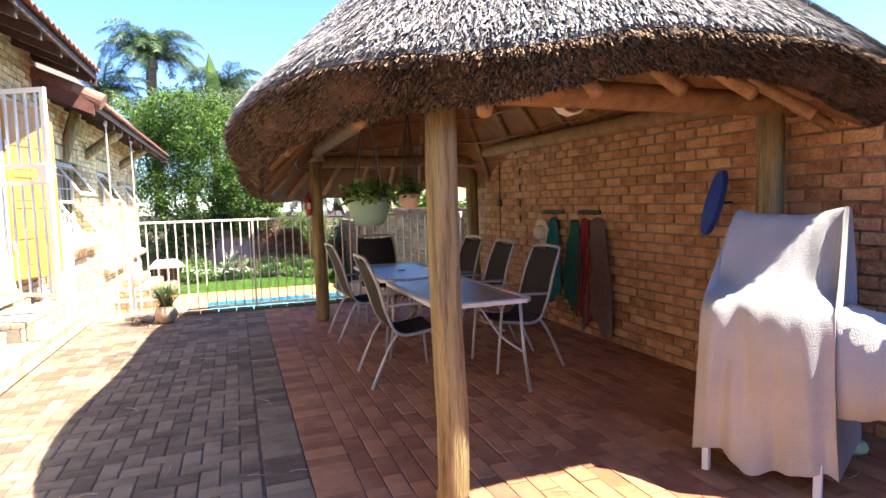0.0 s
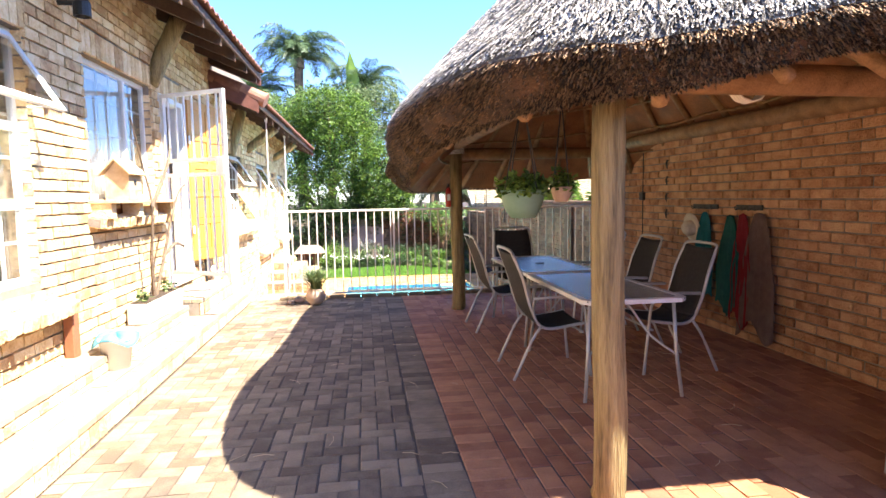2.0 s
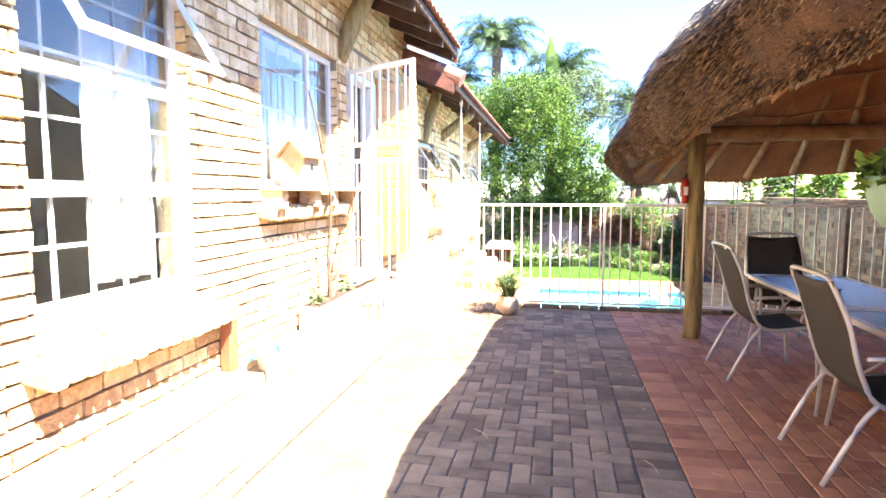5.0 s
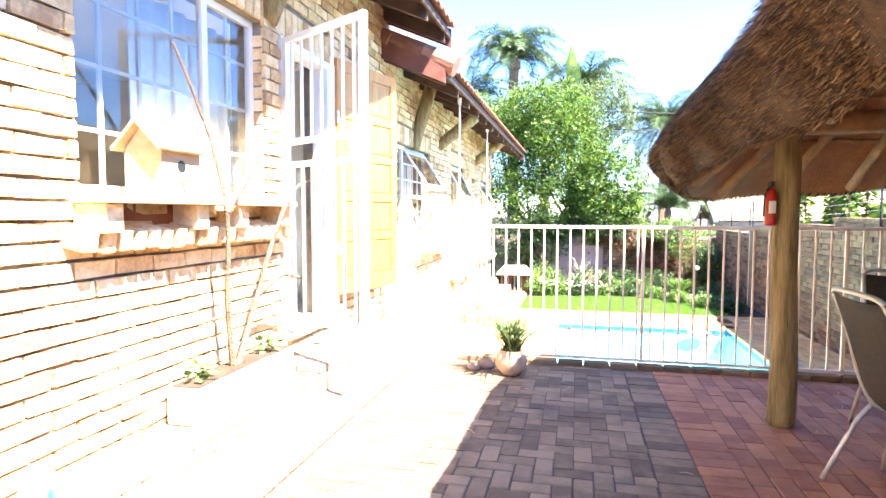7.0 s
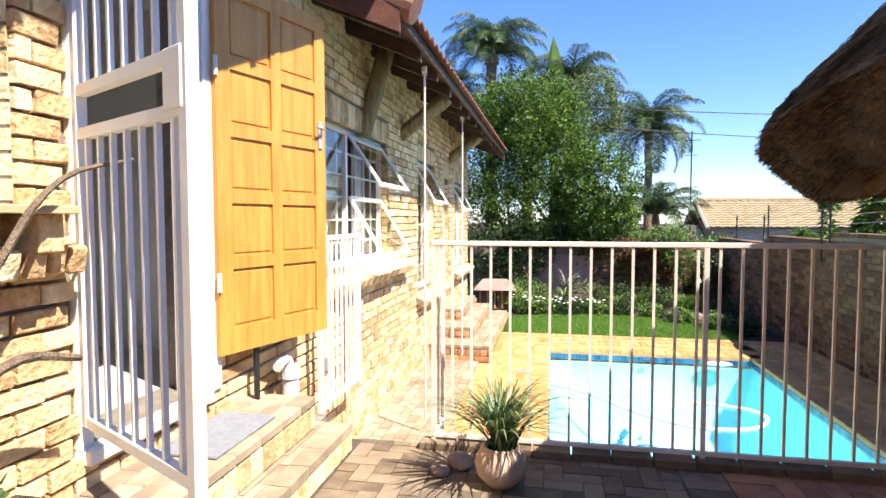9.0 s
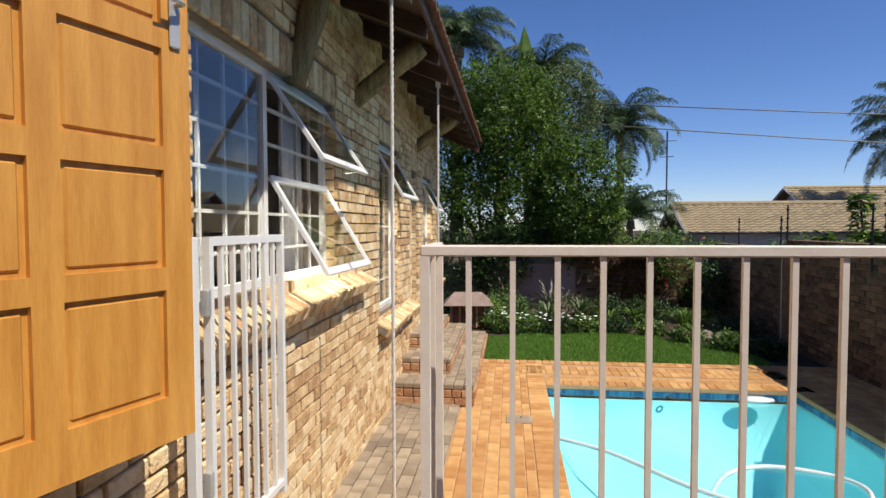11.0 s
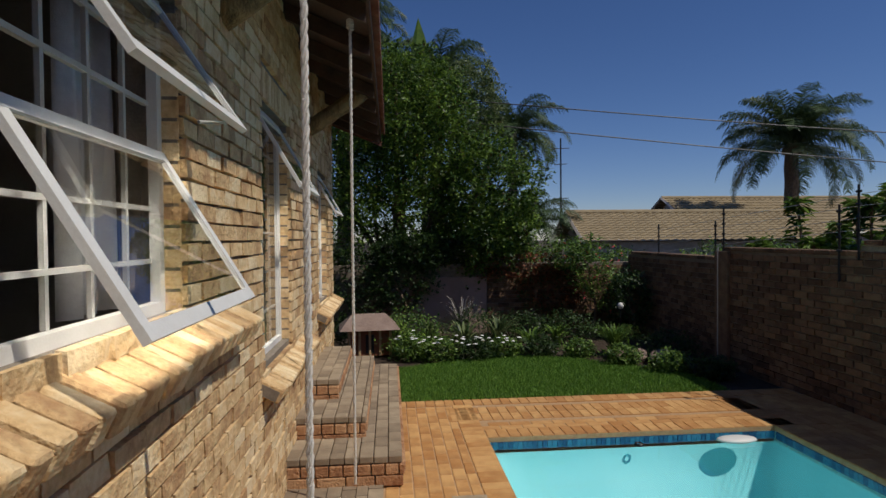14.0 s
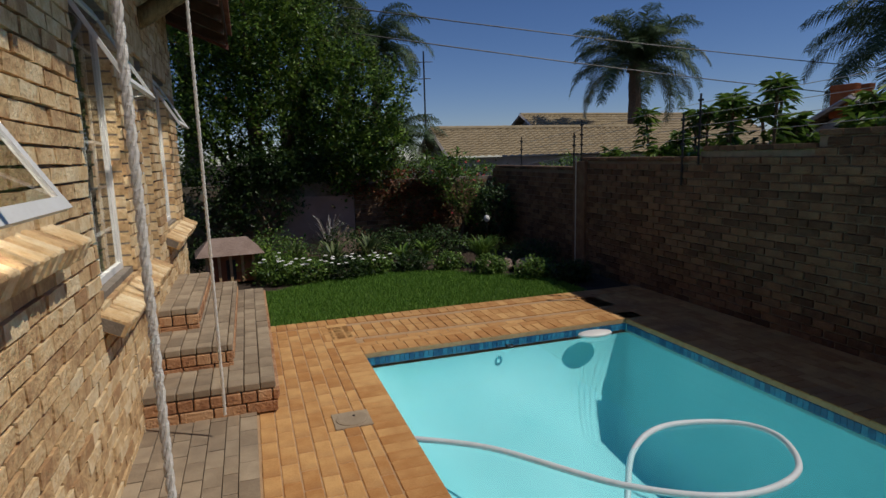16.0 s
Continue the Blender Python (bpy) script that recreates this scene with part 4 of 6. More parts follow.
def eave(a, s=1.0):
    """A point of the rounded eave outline at angle a, drawn in by s."""
    c, q = math.cos(a), math.sin(a)
    k = (abs(c) ** 3.8 + abs(q) ** 3.8) ** (-1 / 3.8)
    x, y = CX + AX * s * c * k, CY + AY * s * q * k
    # the open long side runs slightly askew to the yard
    skew = 0.05 * (y - 3.9) if y < 3.9 else 0.085 * (y - 3.9) if y < 5.5 else 0.136 - 0.045 * (y - 5.5)
    return x + skew * max(0, -c) * s, y


def lift(a):
    """The eave stands higher over the open front and hangs lower at the far corner."""
    return 0.05 + 0.26 * math.exp(-((a - 4.75) / 0.85) ** 2) - 0.12 * math.exp(-((a - 2.2) / 0.6) ** 2) + 0.015 * math.sin(a * 7) + 0.012 * math.sin(a * 13)


def thin(a, s, z):
    """The cut edge is thinner over the open front: its lower lip stands higher there."""
    if s < 0.8 or z > 1.79:
        return 0.0
    return 0.085 * math.exp(-((a - 4.55) / 0.5) ** 2) * (1.79 - z) / 0.19


def shell(prof, name, material, jitter, seg=150):
    v, f = [], []
    for s, z in prof:
        for i in range(seg):
            a = 2 * math.pi * i / seg
            # towards the ridge the plan turns into a line along y
            x, y = eave(a, s)
            if s < 1:
                y = CY + (y - CY) * (1 + 0.35 * (1 - s))
            j = jitter * noise.noise(Vector((x * 5, y * 5, z * 5)))
            v.append((x + j, y + j, z + j + lift(a) + thin(a, s, z)))
    for k in range(len(prof) - 1):
        for i in range(seg):
            f.append((k * seg + i, k * seg + (i + 1) % seg, (k + 1) * seg + (i + 1) % seg, (k + 1) * seg + i))
    ob = raw(name, v, f, material, lapa, smooth=True)
    ob.matrix_parent_inverse = inv
    return ob


TOPS = [(1.0, 1.79), (0.985, 1.85), (0.94, 1.95), (0.8, 2.28), (0.6, 2.72), (0.4, 3.14), (0.2, 3.55), (0.03, 3.86)]
# edge shell coloured dark as the shade between the reed stubble
shell([(0.90, 1.60), (0.93, 1.60), (0.965, 1.665), (0.99, 1.74), (1.0, 1.79)], "thatch_edge", "thatch_core_shade", 0.03)
shell(TOPS, "thatch_top", "thatch_bed_shade", 0.03)
shell([(0.90, 1.60), (0.86, 1.68), (0.7, 2.02), (0.5, 2.46), (0.3, 2.88), (0.03, 3.45)], "thatch_underside", "thatch_under", 0.02)
# reed straws on the slopes and in the cut edge
r = random.Random(8)


def at_slope(a, s):
    for (s0, z0), (s1, z1) in zip(TOPS, TOPS[1:]):
        if s1 <= s <= s0:
            t = (s0 - s) / (s0 - s1)
            x, y = eave(a, s)
            y = CY + (y - CY) * (1 + 0.35 * (1 - s)) if s < 1 else y
            return Vector((x, y, z0 + (z1 - z0) * t + lift(a)))
    return Vector((*eave(a, s), 1.79))


v, f = [], []
for i in range(72000):
    a = r.uniform(math.pi * 0.55, math.pi * 1.95) if r.random() < 0.9 else r.uniform(0, 6.283)
    s = 1.0 - 0.55 * r.random() ** 1.5
    p, q = at_slope(a, s), at_slope(a + r.gauss(0, 0.02), max(0.05, s - r.uniform(0.04, 0.09)))
    n = Vector((math.cos(a), math.sin(a), 0.9)).normalized()
    side = (q - p).cross(n).normalized() * r.uniform(0.002, 0.0045)
    p = p + n * r.uniform(0.006, 0.028)
    q = q - n * 0.004
    k = len(v)
    v += [tuple(p - side), tuple(p + side), tuple(q)]
    f.append((k, k + 1, k + 2))
ob = tagged(raw("reeds", v, f, "thatch", lapa), kind="stuff")
ob.matrix_parent_inverse = inv
v, f = [], []
for i in range(100000):
    a = r.uniform(math.pi * 0.55, math.pi * 1.9) if r.random() < 0.93 else r.uniform(0, 6.283)
    t = r.random()
    s = 0.905 + 0.095 * t
    z = 1.60 + 0.19 * t ** 1.25
    z += lift(a) + thin(a, s, z)
    x, y = eave(a, s)
    y = CY + (y - CY) * (1 + 0.35 * (1 - s))
    o = Vector((math.cos(a), math.sin(a), -0.8)).normalized()
    p = Vector((x, y, z)) - o * 0.015
    e = p + o * r.uniform(0.025, 0.06) + Vector((r.gauss(0, 0.008), r.gauss(0, 0.008), r.gauss(0, 0.008)))
    side = Vector((-math.sin(a), math.cos(a), r.gauss(0, 0.3))).normalized() * 0.0042
    k = len(v)
    v += [tuple(p - side), tuple(p + side), tuple(e + side * 0.6), tuple(e - side * 0.6)]
    f.append((k, k + 1, k + 2, k + 3))
ob = tagged(raw("reed_stubble", v, f, "thatch_cut", lapa), kind="stuff")
ob.matrix_parent_inverse = inv
for i in range(26):
    a = 2 * math.pi * i / 26 + 0.1
    x0, y0 = eave(a, 0.885)
    x1, y1 = eave(a, 0.08)
    p, q = Vector((x0, y0, 1.66 + lift(a))), Vector((x1, CY + (y1 - CY) * 4, 3.36))
    lp("rafter", tube([p.lerp(q, k / 5) - Vector((0, 0, 0.03)) for k in range(6)], 0.036, seg=9, wob=0.1), "beam")
for s, z in ((0.72, 1.94), (0.6, 2.17), (0.48, 2.43), (0.36, 2.68)):
    pts = []
    for i in range(61):
        x, y = eave(2 * math.pi * i / 60, s)
        pts.append((x, CY + (y - CY) * (1 + 0.35 * (1 - s)), z + 0.01 + lift(2 * math.pi * i / 60)))
    lp("batten", tube(pts, 0.014, seg=6), "beam")

# ---- patio furniture ----
def chair(m, label):
    c = tagged(new("patio_chair"), label, "chair", "patio chairs")
    w = 0.27
    for s in (-1, 1):
        # side loop: front leg, arm, back; and a raked rear leg
        part("front_leg", tube(arc([(s * w, 0.27, 0.0), (s * w, 0.235, 0.36), (s * w, 0.2, 0.58), (s * w, 0.05, 0.645), (s * w, -0.2, 0.64)], 5), 0.0125, seg=8), "steel", c, smooth=True)
        part("rear_leg", tube(arc([(s * w, -0.36, 0.0), (s * w, -0.22, 0.3), (s * w, -0.14, 0.42)], 4), 0.0125, seg=8), "steel", c, smooth=True)
        part("back_tube", tube(arc([(s * (w - 0.02), 0.22, 0.43), (s * (w - 0.02), -0.1, 0.40), (s * (w - 0.02), -0.21, 0.55), (s * (w - 0.02), -0.28, 0.8), (s * (w - 0.04), -0.36, 1.0)], 5), 0.013, seg=8), "steel", c, smooth=True)
    part("top_tube", tube(arc([(-w + 0.04, -0.36, 1.0), (-w + 0.09, -0.372, 1.02), (0, -0.375, 1.025), (w - 0.09, -0.372, 1.02), (w - 0.04, -0.36, 1.0)], 4), 0.013, seg=8), "steel", c, smooth=True)
    part("stretcher", tube([(-w, 0.2, 0.36), (w, 0.2, 0.36)], 0.01, seg=6), "steel", c)
    prof = arc([(0, 0.22, 0.43), (0, 0.05, 0.405), (0, -0.1, 0.405), (0, -0.19, 0.5), (0, -0.24, 0.64), (0, -0.29, 0.8), (0, -0.365, 1.0)], 5)
    cut = 14
    for nm, pr in (("seat", prof[:cut]), ("backrest", prof[cut - 1:])):
        v = []
        for p in pr:
            for k in range(7):
                u = k / 3 - 1
                v.append((u * (w - 0.025), p.y, p.z - 0.018 * (1 - u * u)))
        ob = raw(nm, v, [(i * 7 + k, i * 7 + k + 1, i * 7 + k + 8, i * 7 + k + 7) for i in range(len(pr) - 1) for k in range(6)], "sling", c, smooth=True)
        ob.modifiers.new("thick", "SOLIDIFY").thickness = 0.006
    c.matrix_basis = m
    return c


CL = "dark mesh sling chair with a silver tube frame"
first = chair(pose(1.32, 4.5, 0.003, 0, 0, -90), CL)
for x, y, rz in ((1.32, 6.12, -88), (1.75, 7.0, 180), (2.28, 4.45, 90), (2.3, 5.35, 88), (2.3, 6.15, 93)):
    copy_thing(first, pose(x, y, 0.003, 0, 0, rz))


def table(x0, x1, y0, y1, label):
    cx, cy = (x0 + x1) / 2, (y0 + y1) / 2
    w, l = (x1 - x0) / 2, (y1 - y0) / 2
    t = thing("patio_table", label, "table", (cx, cy, 0.003), group="patio tables")
    top = box(-w + 0.025, w - 0.025, -l + 0.025, l - 0.025, 0.708, 0.716)
    part("tabletop", top, "table_glass", t, "pebbled glass tabletop")
    q = [(-w + 0.06, -l), (w - 0.06, -l), (w, -l + 0.06), (w, l - 0.06), (w - 0.06, l), (-w + 0.06, l), (-w, l - 0.06), (-w, -l + 0.06)]
    bm = bmesh.new()
    o = [[bm.verts.new((x * s, y * s2, z)) for x, y in q] for s, s2, z in ((1, 1, 0.69), (1, 1, 0.72), (1 - 0.045 / w, 1 - 0.045 / l, 0.722), (1 - 0.045 / w, 1 - 0.045 / l, 0.69))]
    for a, b in zip(o, o[1:] + o[:1]):
        for k in range(8):
            bm.faces.new((a[k], a[(k + 1) % 8], b[(k + 1) % 8], b[k]))
    part("rim", bm, "white", t, "white metal rim")
    for sx in (-1, 1):
        for sy in (-1, 1):
            part("leg", tube([(sx * (w - 0.07), sy * (l - 0.1), 0.69), (sx * (w - 0.05), sy * (l - 0.08), 0.3), (sx * (w - 0.02), sy * (l - 0.05), 0.0)], 0.0135, seg=8), "steel", t, smooth=True)
    for sy in (-1, 1):
        part("brace", tube(arc([(-w + 0.05, sy * (l - 0.08), 0.3), (-w * 0.5, sy * (l - 0.2), 0.42), (0, sy * (l - 0.3), 0.68), (w * 0.5, sy * (l - 0.2), 0.42), (w - 0.05, sy * (l - 0.08), 0.3)], 5), 0.009, seg=6), "steel", t, smooth=True)
    part("parasol_ring", lathe([(0.02, 0.712), (0.02, 0.728), (0.045, 0.728), (0.045, 0.712)], seg=16), "black", t)
    return t


table(1.30, 2.06, 3.62, 5.10, "white-rimmed patio table with a pebbled glass top")
table(1.30, 2.06, 5.14, 6.62, "white-rimmed patio table with a pebbled glass top")


# ---- covered barbecue ----
bq = thing("covered_barbecue", "barbecue trolley under a beige canvas cover on white legs", "barbecue", (2.24, 2.21, 0), -62.7)
prof = [(0.02, 0.10, 0.0), (0.0, 0.35, 0.0), (0.0, 0.62, 0.0), (0.01, 0.80, 0.0), (0.03, 0.88, 0.005), (0.12, 0.93, 0.01), (0.22, 0.945, 0.015), (0.29, 1.00, 0.02), (0.36, 1.12, 0.03), (0.46, 1.27, 0.035), (0.54, 1.36, 0.04), (0.62, 1.37, 0.04), (0.74, 1.34, 0.04), (0.79, 1.1, 0.02), (0.80, 0.7, 0.0), (0.80, 0.10, 0.0)]
U = 34
v, f = [], []
for d, z, ins in prof:
    for k in range(U + 1):
        t = k / U
        flare = 0.05 * max(0, 0.75 - z)
        u = -0.03 + ins - flare + (0.60 - 2 * ins + 2 * flare) * t
        e = 0.03 * (1 - min(1, 8 * min(t, 1 - t)))
        w = 0.055 * noise.noise(Vector((u * 6, d * 6, z * 2.2))) + 0.03 * noise.noise(Vector((u * 15 + z * 5, d * 12, z * 7)))
        sag = -0.045 * math.sin(math.pi * t) if z > 1.2 else (0.03 * math.sin(t * 9) if z < 0.15 else 0)
        v.append((u, d + w + e * (1 if d < 0.3 else -1), z + sag + w * 0.5))
n = U + 1
f = [(i * n + k, i * n + k + 1, (i + 1) * n + k + 1, (i + 1) * n + k) for i in range(len(prof) - 1) for k in range(U)]
m = len(prof)
for k in (0, U):
    for i in range(m // 2):
        f.append((i * n + k, (i + 1) * n + k, (m - 2 - i) * n + k, (m - 1 - i) * n + k))
part_cover = raw("canvas_cover", v, f, "cover", bq, "creased beige canvas cover", smooth=True)
sb = part_cover.modifiers.new("sub", "SUBSURF")
sb.levels = sb.render_levels = 1
v, f = [], []
sprof = [(0.05, 0.40), (0.06, 0.55), (0.08, 0.84), (0.16, 0.88), (0.45, 0.88), (0.52, 0.84), (0.54, 0.55), (0.56, 0.42)]
for d, z in sprof:
    for k in range(15):
        t = k / 14
        w = 0.02 * noise.noise(Vector((t * 6 + 3, d * 6, z * 3)))
        rise = 0.12 * t ** 2 if z < 0.5 else 0
        v.append((0.57 + 0.38 * t, d + w + 0.05 * t * (1 if d < 0.3 else -1), z - 0.10 * t * (z > 0.7) + rise + w))
f = [(i * 15 + k, i * 15 + k + 1, (i + 1) * 15 + k + 1, (i + 1) * 15 + k) for i in range(len(sprof) - 1) for k in range(14)]
raw("side_shelf_cover", v, f, "cover", bq, smooth=True).modifiers.new("thick", "SOLIDIFY").thickness = 0.006
for u, d in ((0.02, 0.05), (0.52, 0.05), (0.02, 0.55), (0.52, 0.55)):
    part("leg", box(u - 0.018, u + 0.018, d - 0.018, d + 0.018, 0, 0.2, 0.003), "white", bq)
toy = tagged(part("toy_ball", lathe([(0.002, 0.0), (0.03, 0.004), (0.055, 0.025), (0.062, 0.045), (0.052, 0.07), (0.03, 0.085), (0.022, 0.07), (0.002, 0.068)], seg=24, at=(3.15, 2.03, 0.002)), "lime", smooth=True), "pale green plastic ring toy on the paving", "toy")

# ---- things on the boundary wall ----
def towel(y, w, z1, z0, material, label, seed):
    v = []
    for i in range(15):
        t = i / 14
        for k in range(13):
            s = k / 12 - 0.5
            spread = w * (0.3 + 0.7 * min(1, t * 1.8) ** 0.7)
            fold = 0.032 * math.sin(s * 17 + seed + t) * (0.5 + 0.5 * t) + 0.02 * noise.noise(Vector((s * 4, t * 4, seed)))
            v.append((RX - 0.05 - abs(fold) - 0.015 * t, y + s * spread, z1 - (z1 - z0) * t * (1 + 0.08 * math.sin(s * 7 + seed)) - 0.03 * abs(s)))
    ob = raw("towel", v, [(i * 13 + k, i * 13 + k + 1, (i + 1) * 13 + k + 1, (i + 1) * 13 + k) for i in range(14) for k in range(12)], material, smooth=True)
    ob.modifiers.new("thick", "SOLIDIFY").thickness = 0.008
    return tagged(ob, label, "towel", "towels on hooks")


towel(5.68, 0.36, 1.24, 0.32, "teal", "teal bath towel hanging from a hook", 1)
towel(5.24, 0.34, 1.22, 0.28, "green_towel", "dark green towel hanging from a hook", 2)
towel(5.05, 0.3, 1.24, 0.20, "red_towel", "red towel hanging from a hook", 3)
towel(4.82, 0.5, 1.25, 0.14, "brown_towel", "brown towel hanging from a hook", 4)
for ya, yb in ((5.5, 5.95), (4.82, 5.2)):
    rk = thing("hook_rack", "small dark iron hook rail on the brick wall", "hook rail", (RX - 0.02, ya, 1.27), group="hook rails")
    part("rail", box(-0.012, 0.006, 0, yb - ya, 0, 0.05, 0.003), "black", rk)
    for k in range(4):
        part("hook", tube(arc([(-0.01, 0.05 + k * (yb - ya - 0.1) / 3, 0.02), (-0.05, 0.05 + k * (yb - ya - 0.1) / 3, 0.0), (-0.055, 0.05 + k * (yb - ya - 0.1) / 3, 0.04)], 3), 0.005, seg=6), "black", rk)
hat = thing("straw_hat", "pale straw sun hat hanging on the wall", "hat", (RX - 0.06, 5.92, 1.06))
hb = part("brim", lathe([(0.085, 0.0), (0.12, 0.012), (0.165, 0.0), (0.165, -0.004), (0.085, -0.006)], seg=28), "straw", hat, smooth=True)
hb.data.transform(pose(0, 0, 0, 0, -100, 0))
hc = part("crown", lathe([(0.088, 0.0), (0.085, 0.06), (0.06, 0.09), (0.001, 0.095)], seg=28), "straw", hat, smooth=True)
hc.data.transform(pose(0, 0, 0, 0, -100, 0))
bb = thing("body_board", "blue foam body board hung on the brick wall", "body board", (RX - 0.03, 3.22, 1.38), 0)
bm = bmesh.new()
o = []
for x in (-0.16, -0.11):
    o.append([bm.verts.new((x + 0.05 * math.sin(a), 0.065 * math.cos(a) - 0.03 * math.sin(a), 0.235 * math.sin(a))) for a in [2 * math.pi * k / 24 for k in range(24)]])
for k in range(24):
    bm.faces.new((o[0][k], o[0][(k + 1) % 24], o[1][(k + 1) % 24], o[1][k]))
bm.faces.new(o[0])
bm.faces.new(o[1][::-1])
part("board", bm, "blue", bb)
part("peg", tube([(0.04, 0, 0.0), (-0.12, 0, 0.0)], 0.008), "black", bb)
cb = thing("wall_cable", "thin dark cable and junction box on the brick wall", "cable", (RX - 0.02, 7.15, 0))
part("cable", tube([(0, 0, 0.75), (0.004, 0.01, 1.4), (0, 0, 2.05)], 0.007), "black", cb)
part("junction_box", box(-0.03, 0.01, -0.05, 0.05, 1.36, 1.46, 0.006), "black", cb)
for i, z in enumerate((1.2, 1.4, 1.6, 1.8)):
    g = thing("metal_gecko", "small dark metal gecko ornament on the wall", "ornament", (RX - 0.014, 6.55, z), group="geckos")
    part("body", tube(arc([(0, 0.0, -0.06), (-0.006, 0.012, 0), (0, -0.005, 0.05)], 3), [0.004, 0.007, 0.01, 0.012, 0.011, 0.009, 0.007], seg=6), "black", g)
    for s in (-1, 1):
        for q in (-0.02, 0.03):
            part("leg", tube([(0, 0, q), (0, s * 0.035, q + 0.015)], 0.004, seg=5), "black", g)


# ---- hanging baskets, extinguisher ----
def basket(x, y, zt, rad, h, material, label, n, seed, top):
    b = thing("hanging_basket", label, "hanging basket", (x, y, zt - h))
    part("pot", lathe([(0.0, 0.0), (rad * 0.55, 0.0), (rad * 0.8, h * 0.3), (rad * 0.96, h * 0.7), (rad * 0.98, h * 0.93), (rad * 1.03, h * 0.95), (rad * 1.03, h), (rad * 0.95, h), (rad * 0.9, h * 0.8), (0, h * 0.8)], seg=28), material, b, smooth=True)
    for k in range(4):
        a = k * 1.571 + 0.4
        part("hanger", tube([(rad * math.cos(a), rad * math.sin(a), h), (0, 0, top - zt + h)], 0.004, seg=5), "black", b)
    rr = random.Random(seed)
    pts = []
    for i in range(n):
        a, q = rr.uniform(0, 6.283), math.sqrt(rr.random()) * rad * 1.12
        pts.append((q * math.cos(a), q * math.sin(a), h * 0.85 + rr.random() ** 1.4 * 0.13 * (1.2 - q / rad * 0.5)))
    leaves("foliage", pts, 0.04, "bed_leaf", b, seed, 0.8)
    return b


basket(0.80, 3.38, 1.48, 0.135, 0.17, "green_pot", "sage green plastic hanging pot with leafy plants", 700, 4, 2.04)
basket(1.13, 3.62, 1.50, 0.07, 0.10, "clay_pot", "small hanging pot with trailing fern", 260, 6, 2.06)
ext = thing("fire_extinguisher", "small red fire extinguisher strapped to a pole", "fire extinguisher", (0.885, 7.15, 1.32))
part("cylinder", lathe([(0.0, 0.0), (0.032, 0.003), (0.035, 0.03), (0.035, 0.2), (0.025, 0.235), (0.012, 0.245), (0, 0.245)], seg=18), "red", ext, smooth=True)
part("valve", box(-0.012, 0.012, -0.03, 0.025, 0.245, 0.285, 0.004), "black", ext)
part("hose", tube(arc([(0, -0.03, 0.27), (-0.045, -0.04, 0.2), (-0.045, -0.02, 0.06)], 4), 0.006, seg=6), "black", ext)
part("paper_label", box(-0.02, 0.02, -0.0375, -0.034, 0.08, 0.16), "white", ext)
part("strap", tube([(0.0, 0.0, 0.12), (0.05, 0.02, 0.12)], 0.008), "black", ext)


# ---- plants ----
def crown_points(blobs, n, seed, shell_only=0.75):
    """Points in uneven clumps near the surface of several ellipsoids."""
    r = random.Random(seed)
    out = []
    while len(out) < n:
        cx, cy, cz, rx, ry, rz = r.choice(blobs)
        d = Vector((r.gauss(0, 1), r.gauss(0, 1), r.gauss(0, 1))).normalized()
        bump = 1 + 0.36 * noise.noise(d * 2.3 + Vector((cx, cy, cz))) + 0.26 * noise.noise(d * 6 + Vector((cy, cz, cx)))
        if noise.noise(d * 7 + Vector((cz, cx, cy))) < -0.2:
            continue
        q = bump * (shell_only + (1 - shell_only) * r.random())
        out.append((cx + d.x * rx * q, cy + d.y * ry * q, cz + d.z * rz * q))
    return out


def tree(name, label, at, blobs, n, size, material, seed, trunk_r=0.14, category="tree", extra=()):
    t = thing(name, label, category, at)
    cx = sum(b[0] for b in blobs) / len(blobs)
    cy = sum(b[1] for b in blobs) / len(blobs)
    cz = sum(b[2] for b in blobs) / len(blobs)
    part("trunk", tube(arc([(0, 0, -0.1), (0.1, 0, cz * 0.4), (cx * 0.7, cy * 0.7, cz * 0.8), (cx, cy, cz)], 4), [trunk_r * (1 - 0.045 * k) for k in range(13)], seg=10, wob=0.3), "bark", t)
    for k, b in enumerate(blobs):
        part("limb", tube(arc([(cx * 0.3, cy * 0.3, cz * 0.35), (b[0] * 0.6, b[1] * 0.6, b[2] * 0.6), (b[0], b[1], b[2] + b[5] * 0.5)], 4), [trunk_r * 0.5 * (1 - 0.09 * q) for q in range(9)], seg=7), "bark", t)
    leaves("crown", crown_points(blobs, n, seed), size, material, t, seed)
    for mt, num, sz in extra:
        leaves("blossom" if "bloom" in mt else "foliage", crown_points(blobs, num, seed + 5, 0.97), sz, mt, t, seed + 7)
    return t


tree("creeper_tree", "big dense dark green tree overgrown with creeper", (-1.4, 21.9, LOW), [(-0.6, 0.2, 2.2, 2.3, 1.7, 2.0), (0.9, -0.3, 2.5, 1.7, 1.5, 1.6), (0.2, 0, 4.1, 1.8, 1.6, 1.5), (1.9, -0.3, 1.6, 1.25, 1.1, 1.2), (-1.6, 0.3, 4.2, 1.9, 1.5, 1.7), (-2.6, 0, 1.9, 1.9, 1.6, 1.8), (1.9, -1.2, 2.75, 1.1, 1.0, 1.4), (0.0, 0.0, 5.1, 1.6, 1.4, 1.2)], 95000, 0.088, "tree_leaf", 11, 0.2, extra=(("rust_leaf", 4200, 0.07), ("dark_leaf", 18000, 0.10)))
